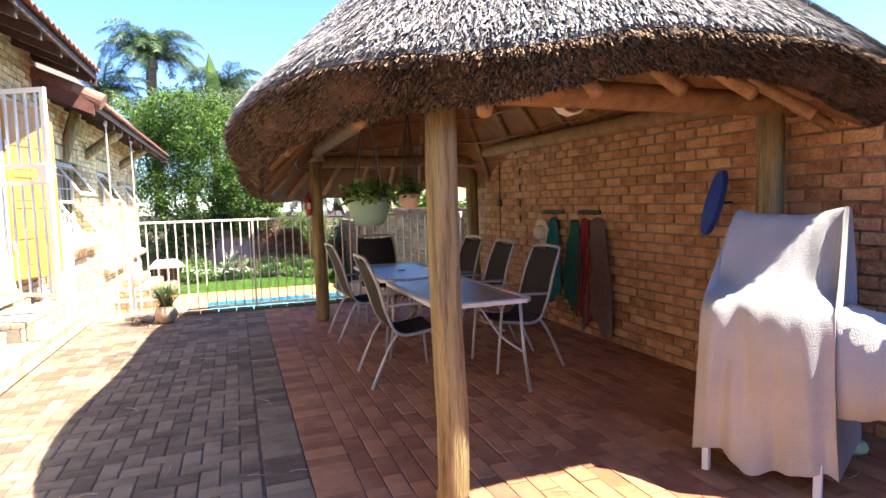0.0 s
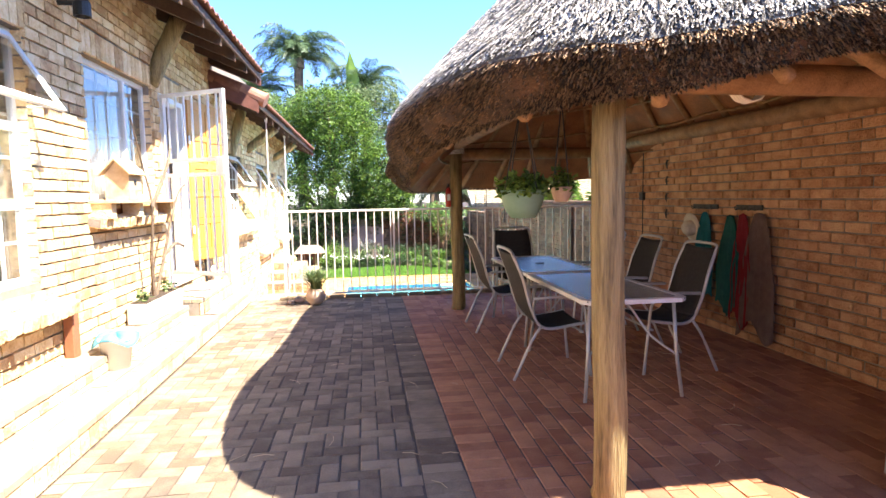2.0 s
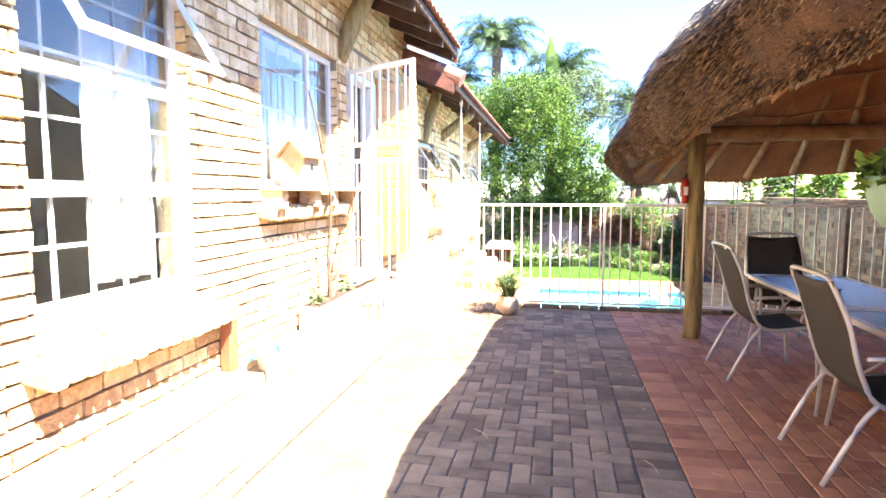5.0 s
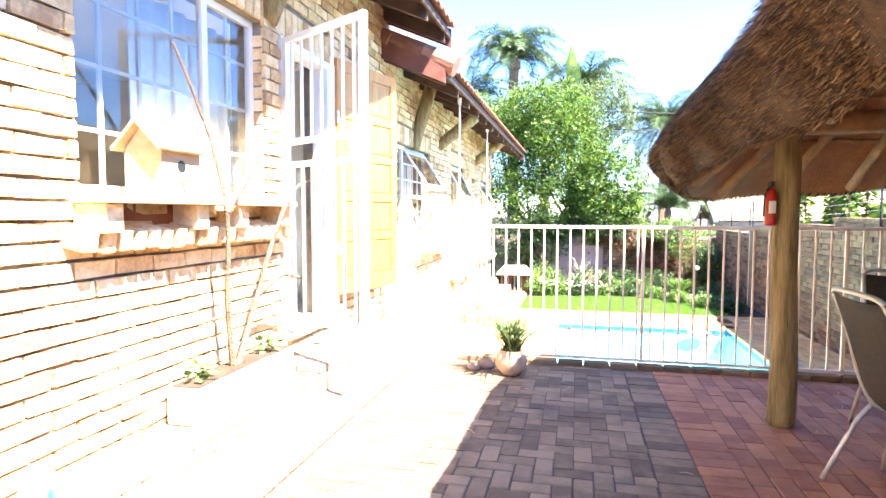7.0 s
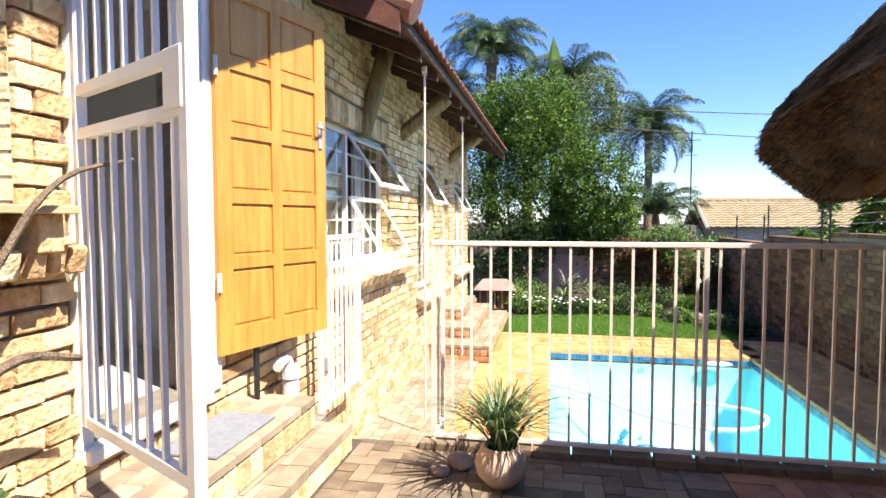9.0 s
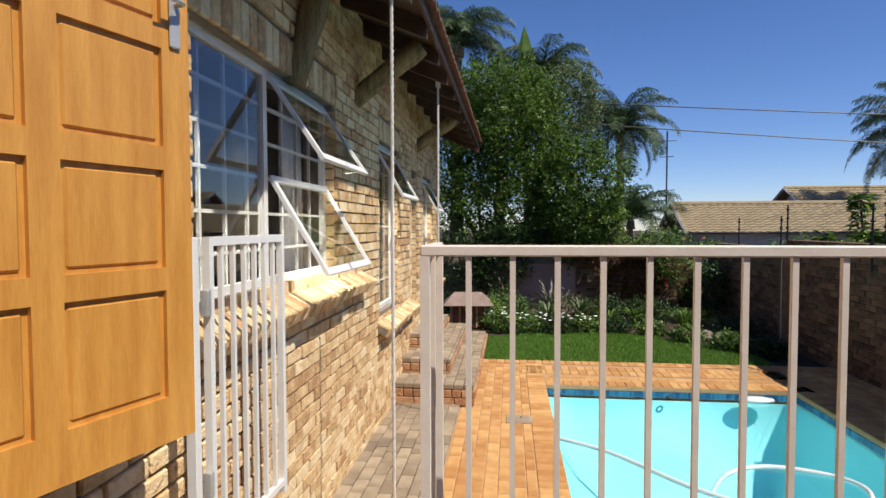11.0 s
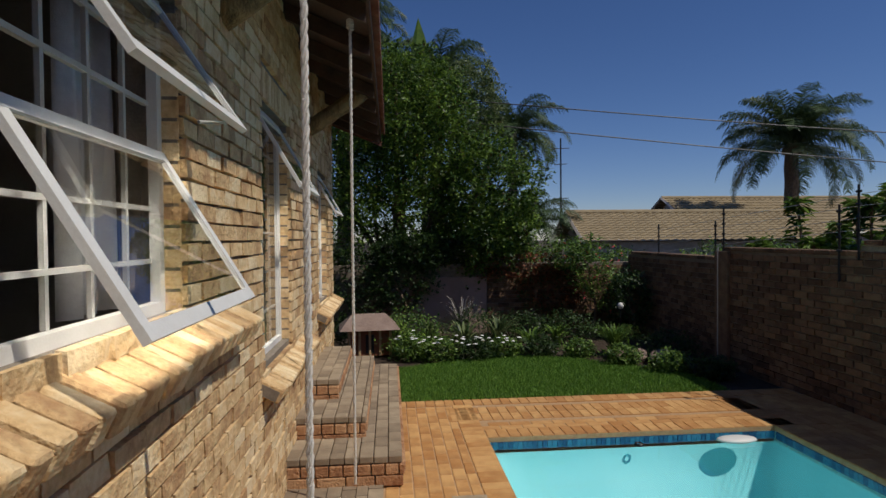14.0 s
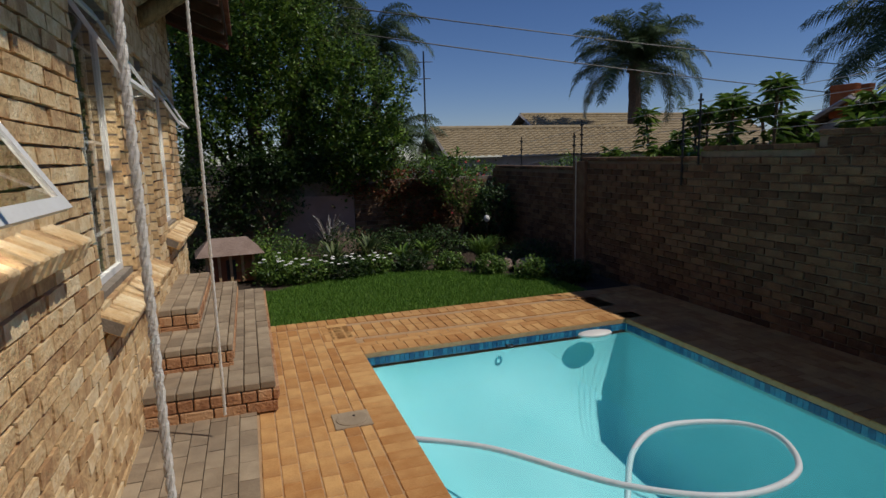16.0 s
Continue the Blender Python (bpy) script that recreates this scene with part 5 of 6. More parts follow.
tree("feathery_tree", "tall light green feathery tree behind the garden", (-0.6, 25.0, -1.0), [(0, 0, 5.5, 2.1, 1.8, 1.6), (1.0, 0, 6.1, 1.3, 1.2, 1.1), (-1.4, 0, 5.9, 1.5, 1.4, 1.2)], 26000, 0.1, "spike_leaf", 12, 0.15)
for (x, y, z), s, seed in (((2.6, 22.5, -1), 0.8, 21), ((3.9, 22.0, -1), 0.7, 22), ((5.6, 21.0, -1), 0.75, 23), ((7.6, 22.0, -1), 0.8, 24), ((-6.5, 23, -1), 2.2, 26)):
    tree("shrub", "mixed green shrub behind the garden wall", (x, y, z), [(0, 0, 1.55 * s + 0.35, 1.1 * s, 0.8 * s, 0.8 * s), (0.6 * s, 0.1, 1.3 * s + 0.35, 0.8 * s, 0.7 * s, 0.6 * s)], 3500, 0.09, "bed_leaf", seed, 0.05, "shrub", extra=(("bloom", 60, 0.1),) if seed == 22 else ())
# wall creeper and shrubs in the corner of the bed
tree("rose_bush", "climbing rose with red blooms against the wall", (2.5, 20.1, LOW), [(0, 0, 1.4, 0.5, 0.35, 0.6), (0.3, 0, 0.9, 0.45, 0.3, 0.5), (-0.35, 0.1, 1.6, 0.5, 0.3, 0.35)], 2600, 0.075, "bed_leaf", 31, 0.03, "shrub", extra=(("bloom", 40, 0.09),))
tree("wall_creeper", "brownish leafy creeper hanging over the back wall", (1.3, 20.45, LOW), [(0, 0, 1.35, 1.2, 0.18, 0.3), (0.5, 0, 0.9, 0.7, 0.14, 0.5)], 2200, 0.07, "rust_leaf", 32, 0.02, "creeper", extra=(("dark_leaf", 1200, 0.07),))
tree("ivy", "dark green ivy hanging over the back wall", (-1.35, 20.3, LOW), [(0, 0, 1.25, 0.8, 0.2, 0.8), (-0.9, 0, 1.0, 0.8, 0.2, 0.9), (0.3, 0, 1.7, 0.9, 0.25, 0.4)], 7000, 0.08, "dark_leaf", 34, 0.03, "creeper")
tree("corner_shrub", "dark shrub in the shady wall corner", (3.1, 19.6, LOW), [(0, 0, 0.7, 0.4, 0.5, 0.6)], 1500, 0.08, "dark_leaf", 33, 0.03, "shrub")


def tuft(name, label, at, n, h, spread, material, seed, category="plant", width=0.012, bend=1.0):
    """Arching strap leaves from one base."""
    t = thing(name, label, category, at)
    r = random.Random(seed)
    v, f = [], []
    for i in range(n):
        a, l = r.uniform(0, 6.283), h * r.uniform(0.6, 1.15)
        o = spread * r.uniform(0.3, 1.1)
        d = Vector((math.cos(a), math.sin(a), 0))
        s = Vector((-d.y, d.x, 0)) * width * r.uniform(0.6, 1.2)
        b = Vector((r.gauss(0, 0.02), r.gauss(0, 0.02), 0))
        k = len(v)
        for q in range(6):
            u = q / 5
            p = b + d * o * u ** 1.5 + Vector((0, 0, l * (u - 0.45 * bend * u ** 3)))
            w = s * (1 - u ** 3)
            v += [tuple(p - w), tuple(p + w)]
        f += [(k + 2 * q, k + 2 * q + 1, k + 2 * q + 3, k + 2 * q + 2) for q in range(5)]
    raw("leaves", v, f, material, t)
    return t


for x, y, n, h, s, m in ((-0.3, 18.6, 60, 0.75, 0.5, "spike_leaf"), (0.35, 18.9, 60, 0.85, 0.5, "spike_leaf"), (0.85, 18.5, 50, 0.6, 0.45, "bed_leaf"), (-0.9, 18.9, 50, 0.8, 0.4, "spike_leaf"), (1.4, 18.8, 55, 0.6, 0.4, "bed_leaf")):
    tuft("strap_leaf_plant", "clump of arching green strap leaves in the bed", (x, y, LOW), n, h, s, m, int(x * 50 + 99), width=0.022)
tuft("ornamental_grass", "large fountain of fine bright green grass", (2.15, 18.0, LOW), 420, 0.75, 0.5, "bed_leaf", 7, width=0.006)
tuft("plumed_grass", "pale purplish plumed grass by the wall", (-0.2, 19.9, LOW), 60, 1.25, 0.5, "thatch", 8, width=0.01)
for i, (x, y, s, m) in enumerate(((-1.2, 18.1, 0.35, "bed_leaf"), (-1.38, 18.55, 0.46, "tree_leaf"), (-0.75, 17.95, 0.33, "bed_leaf"), (-0.2, 17.95, 0.3, "dark_leaf"), (0.3, 18.1, 0.28, "bed_leaf"), (0.9, 18.1, 0.28, "dark_leaf"), (1.5, 17.9, 0.25, "bed_leaf"), (2.0, 17.3, 0.26, "bed_leaf"), (2.5, 16.7, 0.28, "bed_leaf"), (2.9, 16.3, 0.26, "dark_leaf"), (-1.2, 19.1, 0.6, "bed_leaf"), (0.1, 19.5, 0.55, "dark_leaf"), (1.0, 19.6, 0.5, "dark_leaf"), (1.8, 19.4, 0.5, "dark_leaf"), (2.9, 17.6, 0.4, "dark_leaf"), (-2.2, 18.9, 0.5, "dark_leaf"))):
    t = thing("bed_plant", "low leafy green bedding plant at the lawn edge" if s < 0.4 else "leafy green shrub in the flower bed", "plant", (x, y, LOW))
    leaves("foliage", crown_points([(0, 0, s * 0.45, s * 1.2, s, s * 0.7)], int(900 + 1200 * s), 40 + i, 0.5), 0.06, m, t, 40 + i)
    if i in (0, 2, 3, 4):
        rr = random.Random(i)
        for k in range(12):
            a, q = rr.uniform(0, 6.28), rr.random() * s
            part("daisy", lathe([(0.0, 0.012), (0.012, 0.012), (0.034, 0.004), (0.001, 0.0)], seg=9, at=(q * math.cos(a), q * math.sin(a) - 0.1, s * 0.85 + rr.uniform(0, 0.12))), "flower", t, "white daisy bloom")
for x, y, s in ((2.35, 17.55, 0.16), (2.62, 17.25, 0.2), (2.05, 17.75, 0.13), (2.85, 17.0, 0.15)):
    bm = bmesh.new()
    bmesh.ops.create_icosphere(bm, subdivisions=3, radius=s)
    for q in bm.verts:
        q.co *= 1 + 0.35 * noise.noise(q.co * 7 + Vector((x, y, 0)))
        q.co.z *= 0.65
    ob = tagged(part("garden_rock", bm, "stone", smooth=True), "rounded reddish brown rock at the bed edge", "rock", "garden rocks")
    ob.location = (x, y, LOW + s * 0.3)
lampb = thing("garden_globe", "small white globe light on a stake", "garden light", (2.75, 19.2, LOW))
part("stake", tube([(0, 0, -0.05), (0, 0, 0.6)], 0.01), "black", lampb)
part("globe", lathe([(0.001, 0.58), (0.04, 0.6), (0.06, 0.65), (0.04, 0.7), (0.001, 0.715)], seg=16), "white", lampb, smooth=True)


def palm(at, height, reach, n, seed, label, trunk=0.2, low=-0.2, bend=1.9):
    """Feather palm: arching fronds with many narrow hanging leaflets; low is the rise of the lowest frond in radians."""
    p = thing("palm_tree", label, "palm tree", at, group="palms")
    r = random.Random(seed)
    part("trunk", tube([(0.03 * math.sin(k * 2.1), 0, height * k / 9) for k in range(10)], [trunk * (1.15 - 0.04 * k) for k in range(10)], seg=12, wob=0.25), "bark", p)
    part("crown_shaft", tube([(0, 0, height - 0.15), (0, 0, height + 0.15), (0, 0, height + 0.45)], [trunk * 1.2, trunk * 1.1, trunk * 0.4], seg=10, wob=0.3), "bark", p)
    down = Vector((0, 0, -1))
    for i in range(n):
        a = i * 2.4 + r.gauss(0, 0.15)
        rise = low + (1.5 - low) * ((i + 0.5) / n) ** 0.8 + r.gauss(0, 0.06)
        d = Vector((math.cos(a), math.sin(a), 0))
        long = reach * r.uniform(0.9, 1.15)
        sag = bend * r.uniform(0.85, 1.15)
        pts, q = [], Vector((0, 0, height + 0.25)) + d * trunk * 0.4
        for k in range(15):
            pts.append(q.copy())
            g = rise - sag * (k / 14) ** 1.3
            q += (d * math.cos(g) + Vector((0, 0, math.sin(g)))) * long / 14
        v, f = [], []
        for k in range(1, 14):
            t = (pts[k + 1] - pts[k]).normalized()
            s = t.cross(Vector((0, 0, 1)))
            s = s.normalized() if s.length > 0.05 else Vector((-d.y, d.x, 0))
            for h in range(5):
                u = (k + h / 5) / 14
                b = pts[k].lerp(pts[k + 1], h / 5)
                ln = reach * 0.27 * math.sin(math.pi * min(1, 0.10 + u * 0.86)) ** 0.55 + 0.03
                for e in (-1, 1):
                    m1 = b + (s * e * 0.8 + t * 0.55 + down * r.uniform(-0.25, 0.2)).normalized() * ln * 0.55
                    tip = m1 + (s * e * 0.35 + t * 0.3 + down * r.uniform(0.3, 1.0)).normalized() * ln * 0.5
                    w = t * 0.0065 * reach
                    m = len(v)
                    v += [tuple(b - w), tuple(b + w), tuple(m1 + w * 0.8), tuple(m1 - w * 0.8), tuple(tip)]
                    f += [(m, m + 1, m + 2, m + 3), (m + 3, m + 2, m + 4)]
        fr = raw("frond", v, f, "palm_leaf", p)
        part("rib", tube(pts, [0.024 * (1 - 0.06 * k) for k in range(15)], seg=5), "palm_leaf", fr)
    return p


palm((-3.1, 28.6, -1.5), 9.3, 2.3, 34, 1, "tall palm with upright feathery grey-green fronds", 0.25, 0.2, 2.1)
palm((-4.9, 28.0, -1.5), 7.3, 2.2, 26, 2, "palm with feathery fronds behind the tree", 0.22)
palm((0.0, 27.5, -1.5), 7.7, 2.1, 26, 3, "palm with ragged drooping fronds", 0.22)
palm((3.7, 33.0, -1.5), 6.8, 2.55, 36, 4, "palm with long drooping feathery fronds", 0.2, -0.5)
palm((3.6, 30.2, -1.5), 2.85, 2.2, 26, 7, "young palm with pale fine upright fronds", 0.14, 0.1)
palm((16.4, 33.0, -1.5), 6.5, 3.3, 44, 5, "dark green palm above the tiled roofs", 0.33, -0.3, 1.7)
palm((19.5, 22.5, -1.5), 5.9, 3.4, 44, 6, "dark drooping palm beside the orange chimney", 0.3, -0.4, 1.7)
bl = thing("banana_plant", "upright pointed banana leaf above the palms", "plant", (-0.55, 26.3, 5.2))
part("stem", tube([(0, 0, -6.7), (0, 0, 1.0)], 0.05), "bark", bl)
raw("leaf", [(-0.25, 0, 0.8), (-0.3, 0.05, 2.0), (-0.1, 0, 2.75), (0.1, 0.02, 2.2), (0.3, 0.05, 1.5), (0.15, 0, 0.8)], [(0, 1, 2, 3), (0, 3, 4, 5)], "tree_leaf", bl)


# papaya-like bush over the boundary wall
def rosettes(at, stems, seed, label):
    p = thing("umbrella_bush", label, "shrub", at)
    r = random.Random(seed)
    for i in range(stems):
        x, y, h = r.uniform(-0.5, 0.5), r.uniform(-1.5, 1.5), r.uniform(1.3, 2.7)
        part("stem", tube(arc([(x * 0.4, y * 0.5, -0.2), (x * 0.8, y * 0.9, h * 0.6), (x, y, h)], 3), 0.018, seg=6), "bark", p)
        v, f = [], []
        for k in range(110):
            a, e = r.uniform(0, 6.28), r.uniform(-0.5, 0.7)
            d = Vector((math.cos(a), math.sin(a), e)).normalized()
            s = Vector((-d.y, d.x, 0)).normalized() * 0.034
            l = r.uniform(0.14, 0.27)
            b = Vector((x, y, h + (r.uniform(-0.15, 0.05) if k % 2 else r.uniform(-0.8, 0))))
            m = len(v)
            v += [tuple(b), tuple(b + d * l * 0.6 + s), tuple(b + d * l - Vector((0, 0, 0.05))), tuple(b + d * l * 0.6 - s)]
            f.append((m, m + 1, m + 2, m + 3))
        raw("leaf_rosette", v, f, "bed_leaf" if i % 2 else "tree_leaf", p)
    return p


rosettes((4.5, 15.2, -0.7), 34, 3, "bush with umbrella-like leaf rosettes behind the wall")
rosettes((4.6, 13.0, -0.9), 34, 4, "bush with umbrella-like leaf rosettes behind the wall")
rosettes((4.6, 17.2, -1.4), 7, 5, "thin bush with leaf rosettes behind the wall")


# ---- neighbouring houses ----
def far_house(x0, x1, y0, y1, ez, rz, label, gable=True):
    h = thing("neighbour_house", label, "house", ((x0 + x1) / 2, (y0 + y1) / 2, -1.9))
    hi = h.matrix_basis.inverted()
    ym = (y0 + y1) / 2
    bm = box(x0 + 0.4, x1 - 0.4, y0 + 0.5, y1 - 0.5, -1.9, ez)
    for x in (x0 + 0.4, x1 - 0.4):
        q = [bm.verts.new(c) for c in ((x, y0 + 0.5, ez), (x, y1 - 0.5, ez), (x, ym, rz - 0.15))]
        bm.faces.new(q)
    part("wall", bm, "concrete", h).matrix_parent_inverse = hi
    n = int((x1 - x0) / 0.06)
    for sgn, ya in ((1, y0), (-1, y1)):
        v, f = [], []
        rows = 12
        for i in range(rows):
            for s in (0, 1):
                t = (i + s) / rows
                for j in range(n + 1):
                    x = x0 + (x1 - x0) * j / n
                    v.append((x, ya + (ym - ya) * t, ez + (rz - ez) * t + 0.045 * abs(math.sin(math.pi * x / 0.3)) + (0.05 if s == 0 else 0.0)))
        for i in range(2 * rows - 1):
            for j in range(n):
                a = i * (n + 1) + j
                f.append((a, a + 1, a + n + 2, a + n + 1))
        ob = raw("roof_slope", v, f, "far_tile", h)
        ob.matrix_parent_inverse = hi
    ob = part("ridge", tube([(x0, ym, rz + 0.04), (x1, ym, rz + 0.04)], 0.1, seg=8), "far_tile", h)
    ob.matrix_parent_inverse = hi
    for ya in (y0, y1):
        p, q = Vector((x0 - 0.02, ya, ez)), Vector((x0 - 0.02, ym, rz + 0.03))
        ob = part("barge_board", tube([p, q], 0.07, seg=4), "plaster", h)
        ob.matrix_parent_inverse = hi
    return h


far_house(5.2, 15.0, 28.3, 32.5, 1.05, 2.15, "neighbour's low house with a beige tiled gable roof")
far_house(12.4, 27.0, 33.5, 41.0, 1.3, 3.15, "larger neighbouring house with a beige tiled roof")
nh = far_house(15.6, 24, 19.0, 24.5, 1.25, 2.55, "neighbouring house with tiled roof and orange chimney")
ch = thing("chimney", "orange clay brick chimney with notched cap", "chimney", (16.4, 22.3, 2.0))
part("stack", box(-0.42, 0.42, -0.4, 0.4, 0, 0.85, 0.03), "orange", ch)
for k in (-0.3, 0.3):
    part("cap", box(k - 0.12, k + 0.12, -0.42, 0.42, 0.85, 1.02, 0.02), "orange", ch)
ds = thing("satellite_dish", "small white satellite dish on the house", "satellite dish", (13.9, 19.6, 0.7))
part("dish", lathe([(0.001, 0.0), (0.2, 0.03), (0.38, 0.1), (0.4, 0.12), (0.38, 0.115)], seg=20), "white", ds, smooth=True).data.transform(pose(0, 0, 0.6, 75, 0, -20))
part("mast", tube([(0, 0, -2.6), (0, 0, 0.6)], 0.03), "steel", ds)
an = thing("tv_antenna", "thin television antenna mast on the gable", "antenna", (4.95, 30.2, -1.9))
part("mast", tube([(0, 0, 0), (0, 0, 6.9)], 0.03, seg=6), "black", an)
for z, l in ((6.5, 0.35), (5.9, 0.25), (4.6, 0.3), (4.4, 0.3)):
    part("element", tube([(-l, 0, z), (l, 0, z + 0.03)], 0.015, seg=5), "black", an)
for (za, zb), lb in (((4.75, 3.85), "upper"), ((4.15, 2.9), "lower")):
    w = tagged(part("power_line", tube([(-8 + 36 * k / 12, 24.0, za + 0.3 + (zb - za) * (-8 + 36 * k / 12 - 1.2) / 16 - 0.25 * math.sin(math.pi * k / 12)) for k in range(13)], 0.016, seg=5), "black"), "dark overhead power line across the sky", "power line", "power lines")
for x, y in ((-8.2, 24.0), (28.2, 24.0)):
    tagged(part("utility_pole", tube([(x, y, -1.9), (x, y, 6.2)], 0.1, seg=10), "bark"), "wooden pole carrying the power lines", "utility pole")

# electric fence on the boundary wall
for x, y, z0, z1 in ((3.6, 19.4, 0.6, 1.5), (3.46, 17.22, 0.7, 1.5), (3.46, 17.0, 0.8, 1.68), (3.46, 14.75, 0.75, 1.62), (3.46, 14.48, 1.0, 1.82), (3.46, 11.5, 1.1, 1.95)):
    p = thing("electric_fence_post", "thin black electric fence post on the wall", "fence post", (x, y, z0), group="electric fence posts")
    part("rod", tube([(0, 0, 0), (0, 0, z1 - z0)], 0.013, seg=6), "black", p)
    for k in range(4):
        part("insulator", tube([(0, -0.03, (z1 - z0) * (0.4 + 0.17 * k)), (0, 0.03, (z1 - z0) * (0.4 + 0.17 * k))], 0.016, seg=6), "black", p)
for k in range(4):
    tagged(part("fence_wire", tube([(3.5, 11.5, 1.45 + 0.13 * k), (3.5, 14.5, 1.33 + 0.13 * k), (3.5, 17.0, 1.15 + 0.13 * k), (3.6, 19.4, 0.96 + 0.14 * k)], 0.003, seg=4), "steel"), "thin steel electric fence wire along the wall", "wire", "electric fence wires")
tagged(part("conduit", tube([(3.44, 17.12, -0.65), (3.44, 17.12, 1.1)], 0.012), "steel"), "thin grey conduit down the garden wall", "conduit")

# ---- kennel ----
k = thing("garden_kennel", "small brown wooden kennel with a pitched felt roof", "kennel", (-1.95, 18.6, LOW), 5)
part("body", box(-0.36, 0.36, -0.25, 0.3, 0, 0.46, 0.005), "board_red", k)
for i in range(5):
    x = -0.34 + 0.17 * i
    part("slat", box(x - 0.02, x + 0.02, -0.275, -0.251, 0, 0.46, 0.003), "shelf", k)
# black slab on the solid front, painting the dark inside of the opening
part("doorway", box(-0.07, 0.07, -0.262, -0.252, 0.05, 0.36), "black", k)
bm = bmesh.new()
v = [bm.verts.new(c) for c in ((-0.5, -0.42, 0.45), (0.5, -0.42, 0.45), (0.28, 0.02, 0.68), (-0.28, 0.02, 0.68), (-0.5, 0.45, 0.45), (0.5, 0.45, 0.45))]
for q in ((0, 1, 2, 3), (3, 2, 5, 4), (1, 5, 2), (0, 3, 4), (0, 4, 5, 1)):
    bm.faces.new([v[i] for i in q])
part("roof", bm, "stone", k)

# ---- pool things ----
hs = thing("pool_hose", "pale ribbed pool cleaner hose floating in loops", "pool hose", (0, 12, LOW - 0.085))
part("hose", tube(arc([(-0.66, 0.62, 0.015), (-0.17, 0.27, 0.015), (0.38, -0.4, 0.012), (0.92, -0.72, 0.01), (1.45, -0.66, 0.01), (1.72, -0.3, 0.01), (1.6, -0.02, 0.01), (1.12, 0.12, 0.01), (0.72, -0.05, -0.02), (0.45, -0.35, -0.2), (0.25, -0.5, -0.38)], 10), 0.021, seg=8), "hose", hs, smooth=True)
pc = thing("pool_cleaner", "blue and grey automatic cleaner on the pool floor", "pool cleaner", (0.15, 11.55, -1.16))
part("disc", lathe([(0.001, 0.02), (0.12, 0.02), (0.16, 0.0), (0.001, 0.0)], seg=20), "blue_tile", pc)
part("body", tube(arc([(0, 0, 0.02), (0.02, 0.02, 0.12), (0.08, 0.05, 0.2)], 4), 0.035), "blue_tile", pc)
fl = tagged(part("chlorine_float", lathe([(0.001, 0.05), (0.1, 0.05), (0.15, 0.03), (0.16, 0.0), (0.12, -0.03), (0.001, -0.03)], seg=20), "white", smooth=True), "flat white plastic float at the pool edge", "float")
fl.matrix_basis = Matrix.LocRotScale((1.85, 14.12, LOW - 0.07), None, (1.3, 0.62, 0.6))
tagged(part("inlet_ring", lathe([(0.02, 0), (0.035, 0.01), (0.045, 0.0)], seg=16, at=(0.85, 14.15, LOW - 0.08)), "black"), "small dark floating ring in the pool", "ring")

# ---- ropes, struts and lamp under the eave ----
def rope(x, y, z0, z1, label):
    t = thing("hanging_rope", label, "rope", (x, y, z0), group="ropes")
    n = int((z1 - z0) / 0.02)
    for s in range(3):
        bm = tube([(0.007 * math.cos(i * 1.0 + s * 2.094), 0.007 * math.sin(i * 1.0 + s * 2.094), (z1 - z0) * i / n) for i in range(n + 1)], 0.0056, None, 6)
        part("strand", bm, "rope", t)
    kn = bmesh.new()
    for s in range(3):
        tube([(0.02 * math.cos(a), 0.02 * math.sin(a), z1 - z0 - 0.08 + 0.02 * s + 0.006 * a) for a in [q * 0.7 for q in range(10)]], 0.009, kn, 5)
    part("knot", kn, "rope", t)
    return t


rope(-1.815, 10.35, -0.55, 2.86, "twisted white rope hanging from the rafters")
rope(-1.85, 12.9, -0.5, 2.86, "twisted white rope hanging from the rafters")


def strut(a, b, rr):
    tagged(part("log_bracket", tube([Vector(a).lerp(Vector(b), k / 6) for k in range(7)], rr, seg=14, wob=0.18), "pole", smooth=True), "rough round log bracket between wall and eave", "bracket", "log brackets")


strut((WX - 0.02, 6.7, 2.72), (-2.12, 6.75, 3.42), 0.09)
strut((WX - 0.02, 10.35, 2.22), (-2.2, 10.4, 3.05), 0.085)
strut((WX - 0.02, 11.75, 2.42), (-1.85, 11.75, 2.86), 0.085)
strut((WX - 0.02, 15.0, 2.45), (-1.85, 15.0, 2.86), 0.085)
wl2 = thing("wall_light", "dark metal outdoor wall light", "wall lamp", (WX + 0.02, 4.75, 2.95))
part("arm", tube([(-0.02, 0, 0), (0.14, 0, 0)], 0.02), "black", wl2)
part("shade", lathe([(0.03, 0.06), (0.06, 0.0), (0.062, -0.1), (0.05, -0.1), (0.02, 0.0)], seg=16, at=(0.17, 0, 0)), "black", wl2)

# ---- things along the sunny wall ----
sh = thing("window_shelf", "raw pine shelf with brick ends under the window", "shelf", (WX, 5.05, 1.44))
part("board", box(0.0, 0.22, 0, 0.98, 0.0, 0.03, 0.003), "shelf", sh)
part("board", box(0.0, 0.22, 1.0, 1.62, 0.0, 0.028, 0.003), "shelf", sh)
for y in (0.02, 0.62, 1.0, 1.5):
    part("support", box(0.0, 0.17, y, y + 0.1, -0.13, 0.0, 0.005), "house_brick", sh)
part("back_board", box(0.0, 0.02, 0.12, 0.62, -0.13, 0.0), "board_red", sh)
bh = thing("bird_house", "raw pine bird house with a pitched roof", "bird house", (WX + 0.11, 5.5, 1.472), 0)
bm = box(-0.1, 0.1, -0.14, 0.14, 0.0, 0.22)
for y in (-0.14, 0.14):
    q = [bm.verts.new(c) for c in ((-0.1, y, 0.22), (0.1, y, 0.22), (0.0, y, 0.34))]
    bm.faces.new(q)
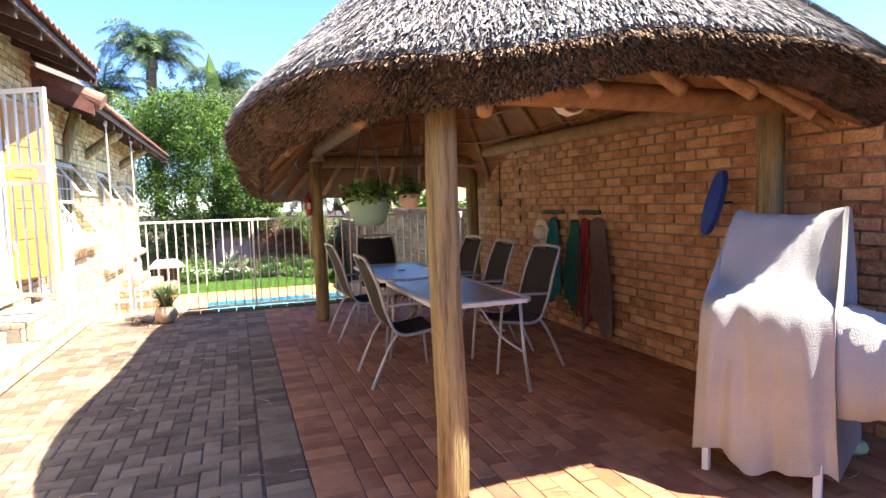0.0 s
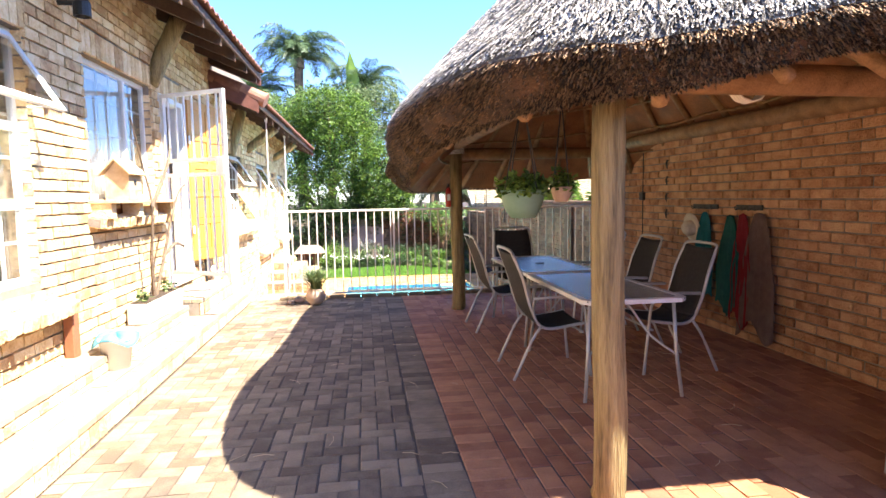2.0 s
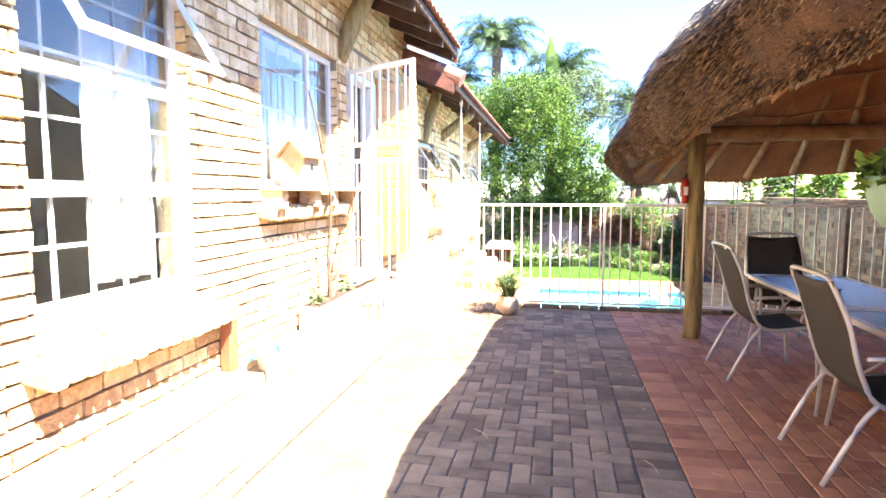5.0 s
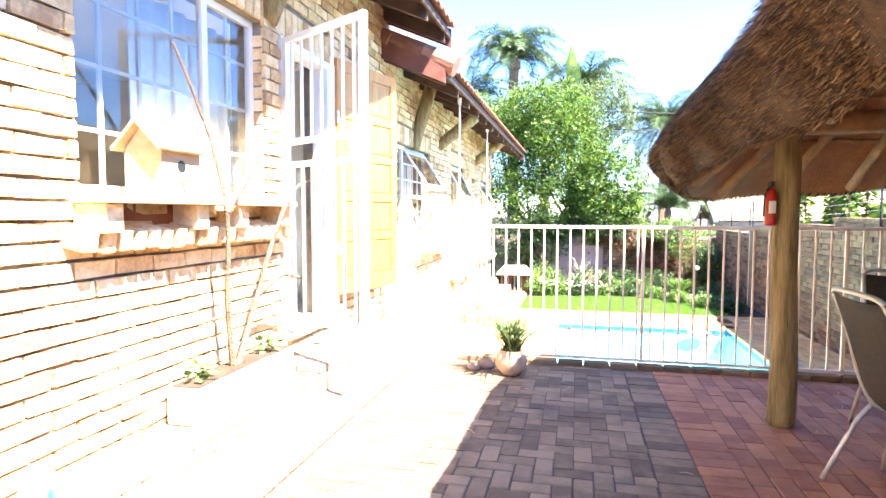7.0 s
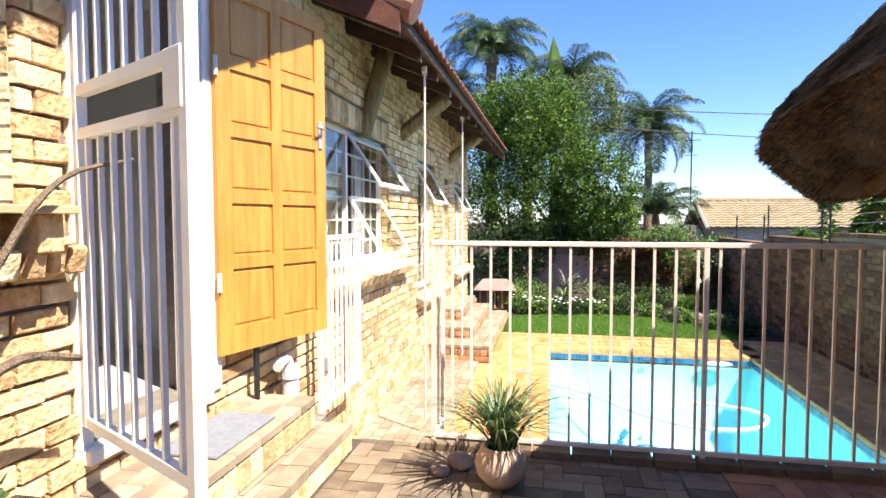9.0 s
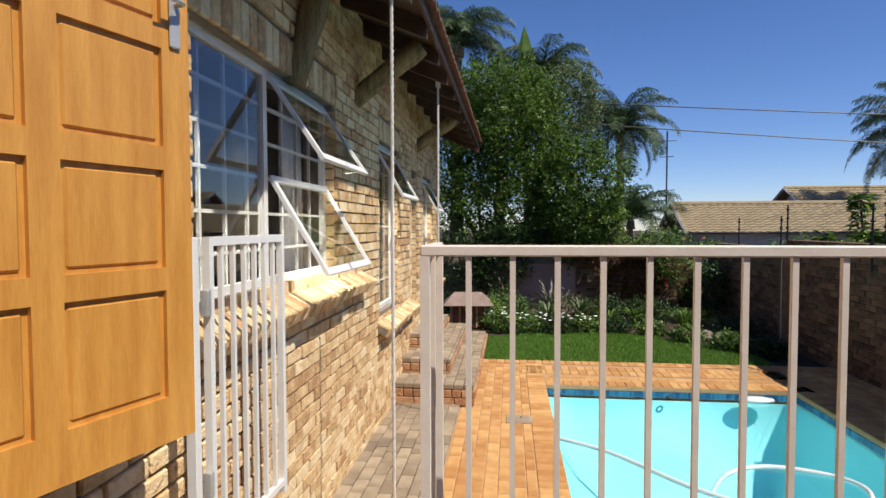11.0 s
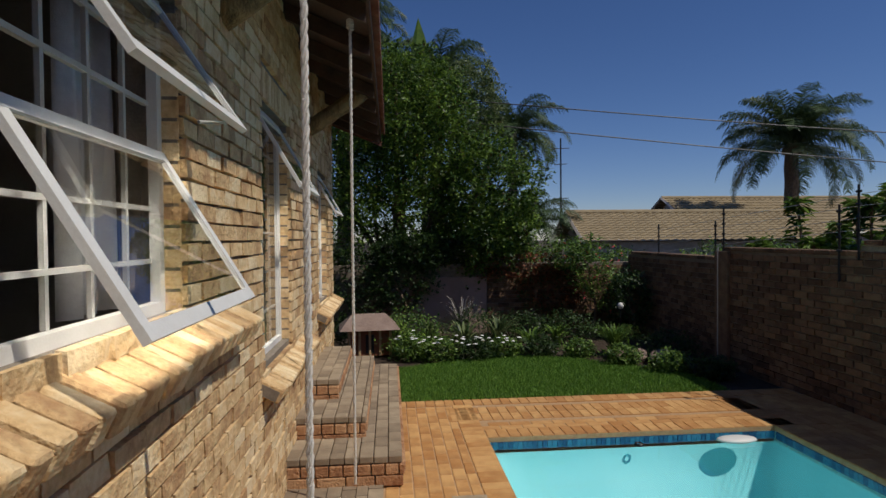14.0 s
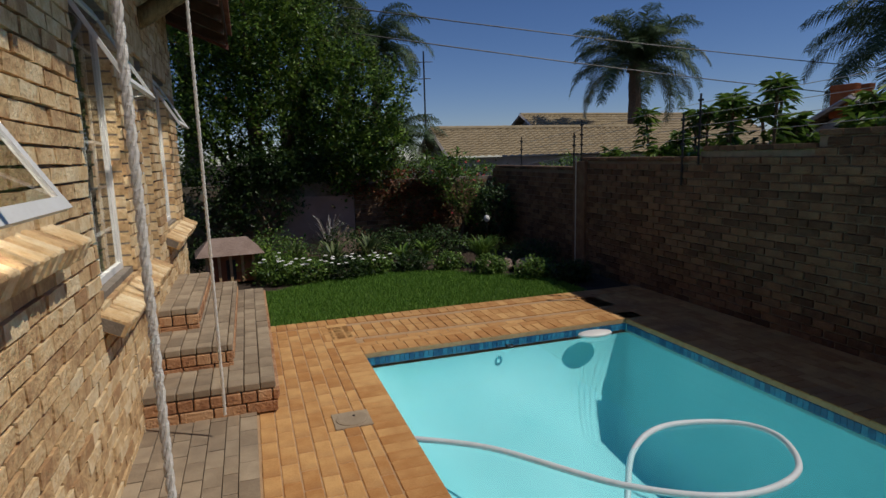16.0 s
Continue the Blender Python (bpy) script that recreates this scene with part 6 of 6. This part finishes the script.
part("box", bm, "shelf", bh)
for s in (-1, 1):
    part("roof_board", box(-0.005, 0.19, -0.19, 0.19, -0.008, 0.008, 0.002), "shelf", bh).matrix_basis = Matrix.Translation((0, 0, 0.355)) @ (pose(0, 0, 0, 0, 46, 0) if s > 0 else pose(0, 0, 0, 0, 46, 180))
# no hole is cut: a black disc stands for its shaded inside
part("entrance", tube([(0.101, 0.0, 0.15), (0.098, 0.0, 0.15)], 0.03, seg=14), "black", bh)
part("perch", tube([(0.1, 0, 0.08), (0.16, 0, 0.08)], 0.006), "shelf", bh)

pl = thing("trough_planter", "pale concrete trough planter with a bare climbing shrub", "planter", (WX + 0.14, 6.05, 0.30))
part("trough", box(-0.1, 0.1, -0.5, 0.5, 0, 0.2, 0.012), "concrete", pl)
part("soil", box(-0.08, 0.08, -0.48, 0.48, 0.195, 0.206), "soil", pl)
for a in ([(0, -0.05, 0.2), (0.02, -0.12, 0.6), (0.08, -0.2, 1.1), (0.05, -0.3, 1.5), (0.08, -0.6, 1.9)], [(0, 0.0, 0.2), (0.05, 0.15, 0.6), (0.1, 0.3, 1.0), (0.12, 0.5, 1.25), (0.1, 0.85, 1.35)], [(0.05, 0.15, 0.6), (0.1, 0.35, 0.7), (0.12, 0.55, 0.66)], [(0.08, -0.2, 1.1), (0.14, 0.1, 1.5), (0.12, 0.3, 1.7)]):
    part("branch", tube(arc(a, 4), [0.019 * (1 - 0.04 * k) for k in range(4 * (len(a) - 1) + 1)], seg=6, wob=0.3), "bark", pl)
leaves("foliage", crown_points([(0, 0.3, 0.25, 0.06, 0.08, 0.06), (0, -0.35, 0.24, 0.06, 0.06, 0.05)], 70, 77, 0.4), 0.07, "spike_leaf", pl, 77)
bk = thing("plastic_bucket", "white plastic bucket with a blue cloth over it", "bucket", (-2.1, 4.62, 0.17))
part("bucket", lathe([(0.0, 0.0), (0.09, 0.0), (0.12, 0.22), (0.125, 0.22), (0.125, 0.235), (0.11, 0.235), (0.085, 0.02), (0, 0.02)], seg=22), "white", bk, smooth=True)
v = [(0.15 * math.cos(a) * q, 0.16 * math.sin(a) * q, 0.25 + 0.04 * math.sin(a * 3) - 0.1 * max(0, q - 0.75)) for q in (0.0, 0.4, 0.8, 1.1) for a in [2 * math.pi * i / 18 for i in range(18)]]
raw("cloth", v, [(r0 * 18 + i, r0 * 18 + (i + 1) % 18, (r0 + 1) * 18 + (i + 1) % 18, (r0 + 1) * 18 + i) for r0 in range(3) for i in range(18)], "aqua", bk, smooth=True).modifiers.new("thick", "SOLIDIFY").thickness = 0.004
tagged(part("timber_offcut", box(WX + 0.03, WX + 0.1, 4.45, 4.55, 0.30, 0.72, 0.006), "board_red"), "short dark red timber leaning at the wall", "timber")

pot = thing("potted_grass", "round clay pot with spiky green strap leaves", "potted plant", (-0.87, 7.98, 0))
part("pot", lathe([(0.0, 0.0), (0.07, 0.0), (0.125, 0.06), (0.14, 0.12), (0.12, 0.18), (0.095, 0.205), (0.1, 0.215), (0.085, 0.215), (0.08, 0.18), (0, 0.18)], seg=26), "clay_pot", pot, smooth=True)
tf = tuft("plant_tuft", "", (0, 0, 0), 240, 0.52, 0.44, "spike_leaf", 15, width=0.008)
lf = tf.children[0]
lf.parent = pot
lf.location = (0, 0, 0.18)
bpy.data.objects.remove(tf)
for x, y, s in ((-1.12, 8.16, 0.08), (-1.22, 8.05, 0.06)):
    bm = bmesh.new()
    bmesh.ops.create_icosphere(bm, subdivisions=2, radius=s)
    for q in bm.verts:
        q.co *= 1 + 0.4 * noise.noise(q.co * 14)
        q.co.z *= 0.6
    tagged(part("loose_stone", bm, "stone", smooth=True), "small brown stone beside the flower pot", "stone", "loose stones").location = (x, y, s * 0.4)

# dry twigs and straw on the paving
tw = tagged(new("paving_litter"), "dry straw bits scattered on the paving", "litter", kind="stuff")
r = random.Random(44)
bm = bmesh.new()
for i in range(90):
    x, y, a, l = r.uniform(-1.0, 3.0), r.uniform(1.5, 8.2), r.uniform(0, 3.14), r.uniform(0.02, 0.16)
    tube([(x, y, 0.006), (x + l * 0.5 * math.cos(a), y + l * 0.5 * math.sin(a), 0.009), (x + l * math.cos(a + 0.2), y + l * math.sin(a + 0.2), 0.006)], 0.002, bm, 4)
part("straw", bm, "shelf", tw)
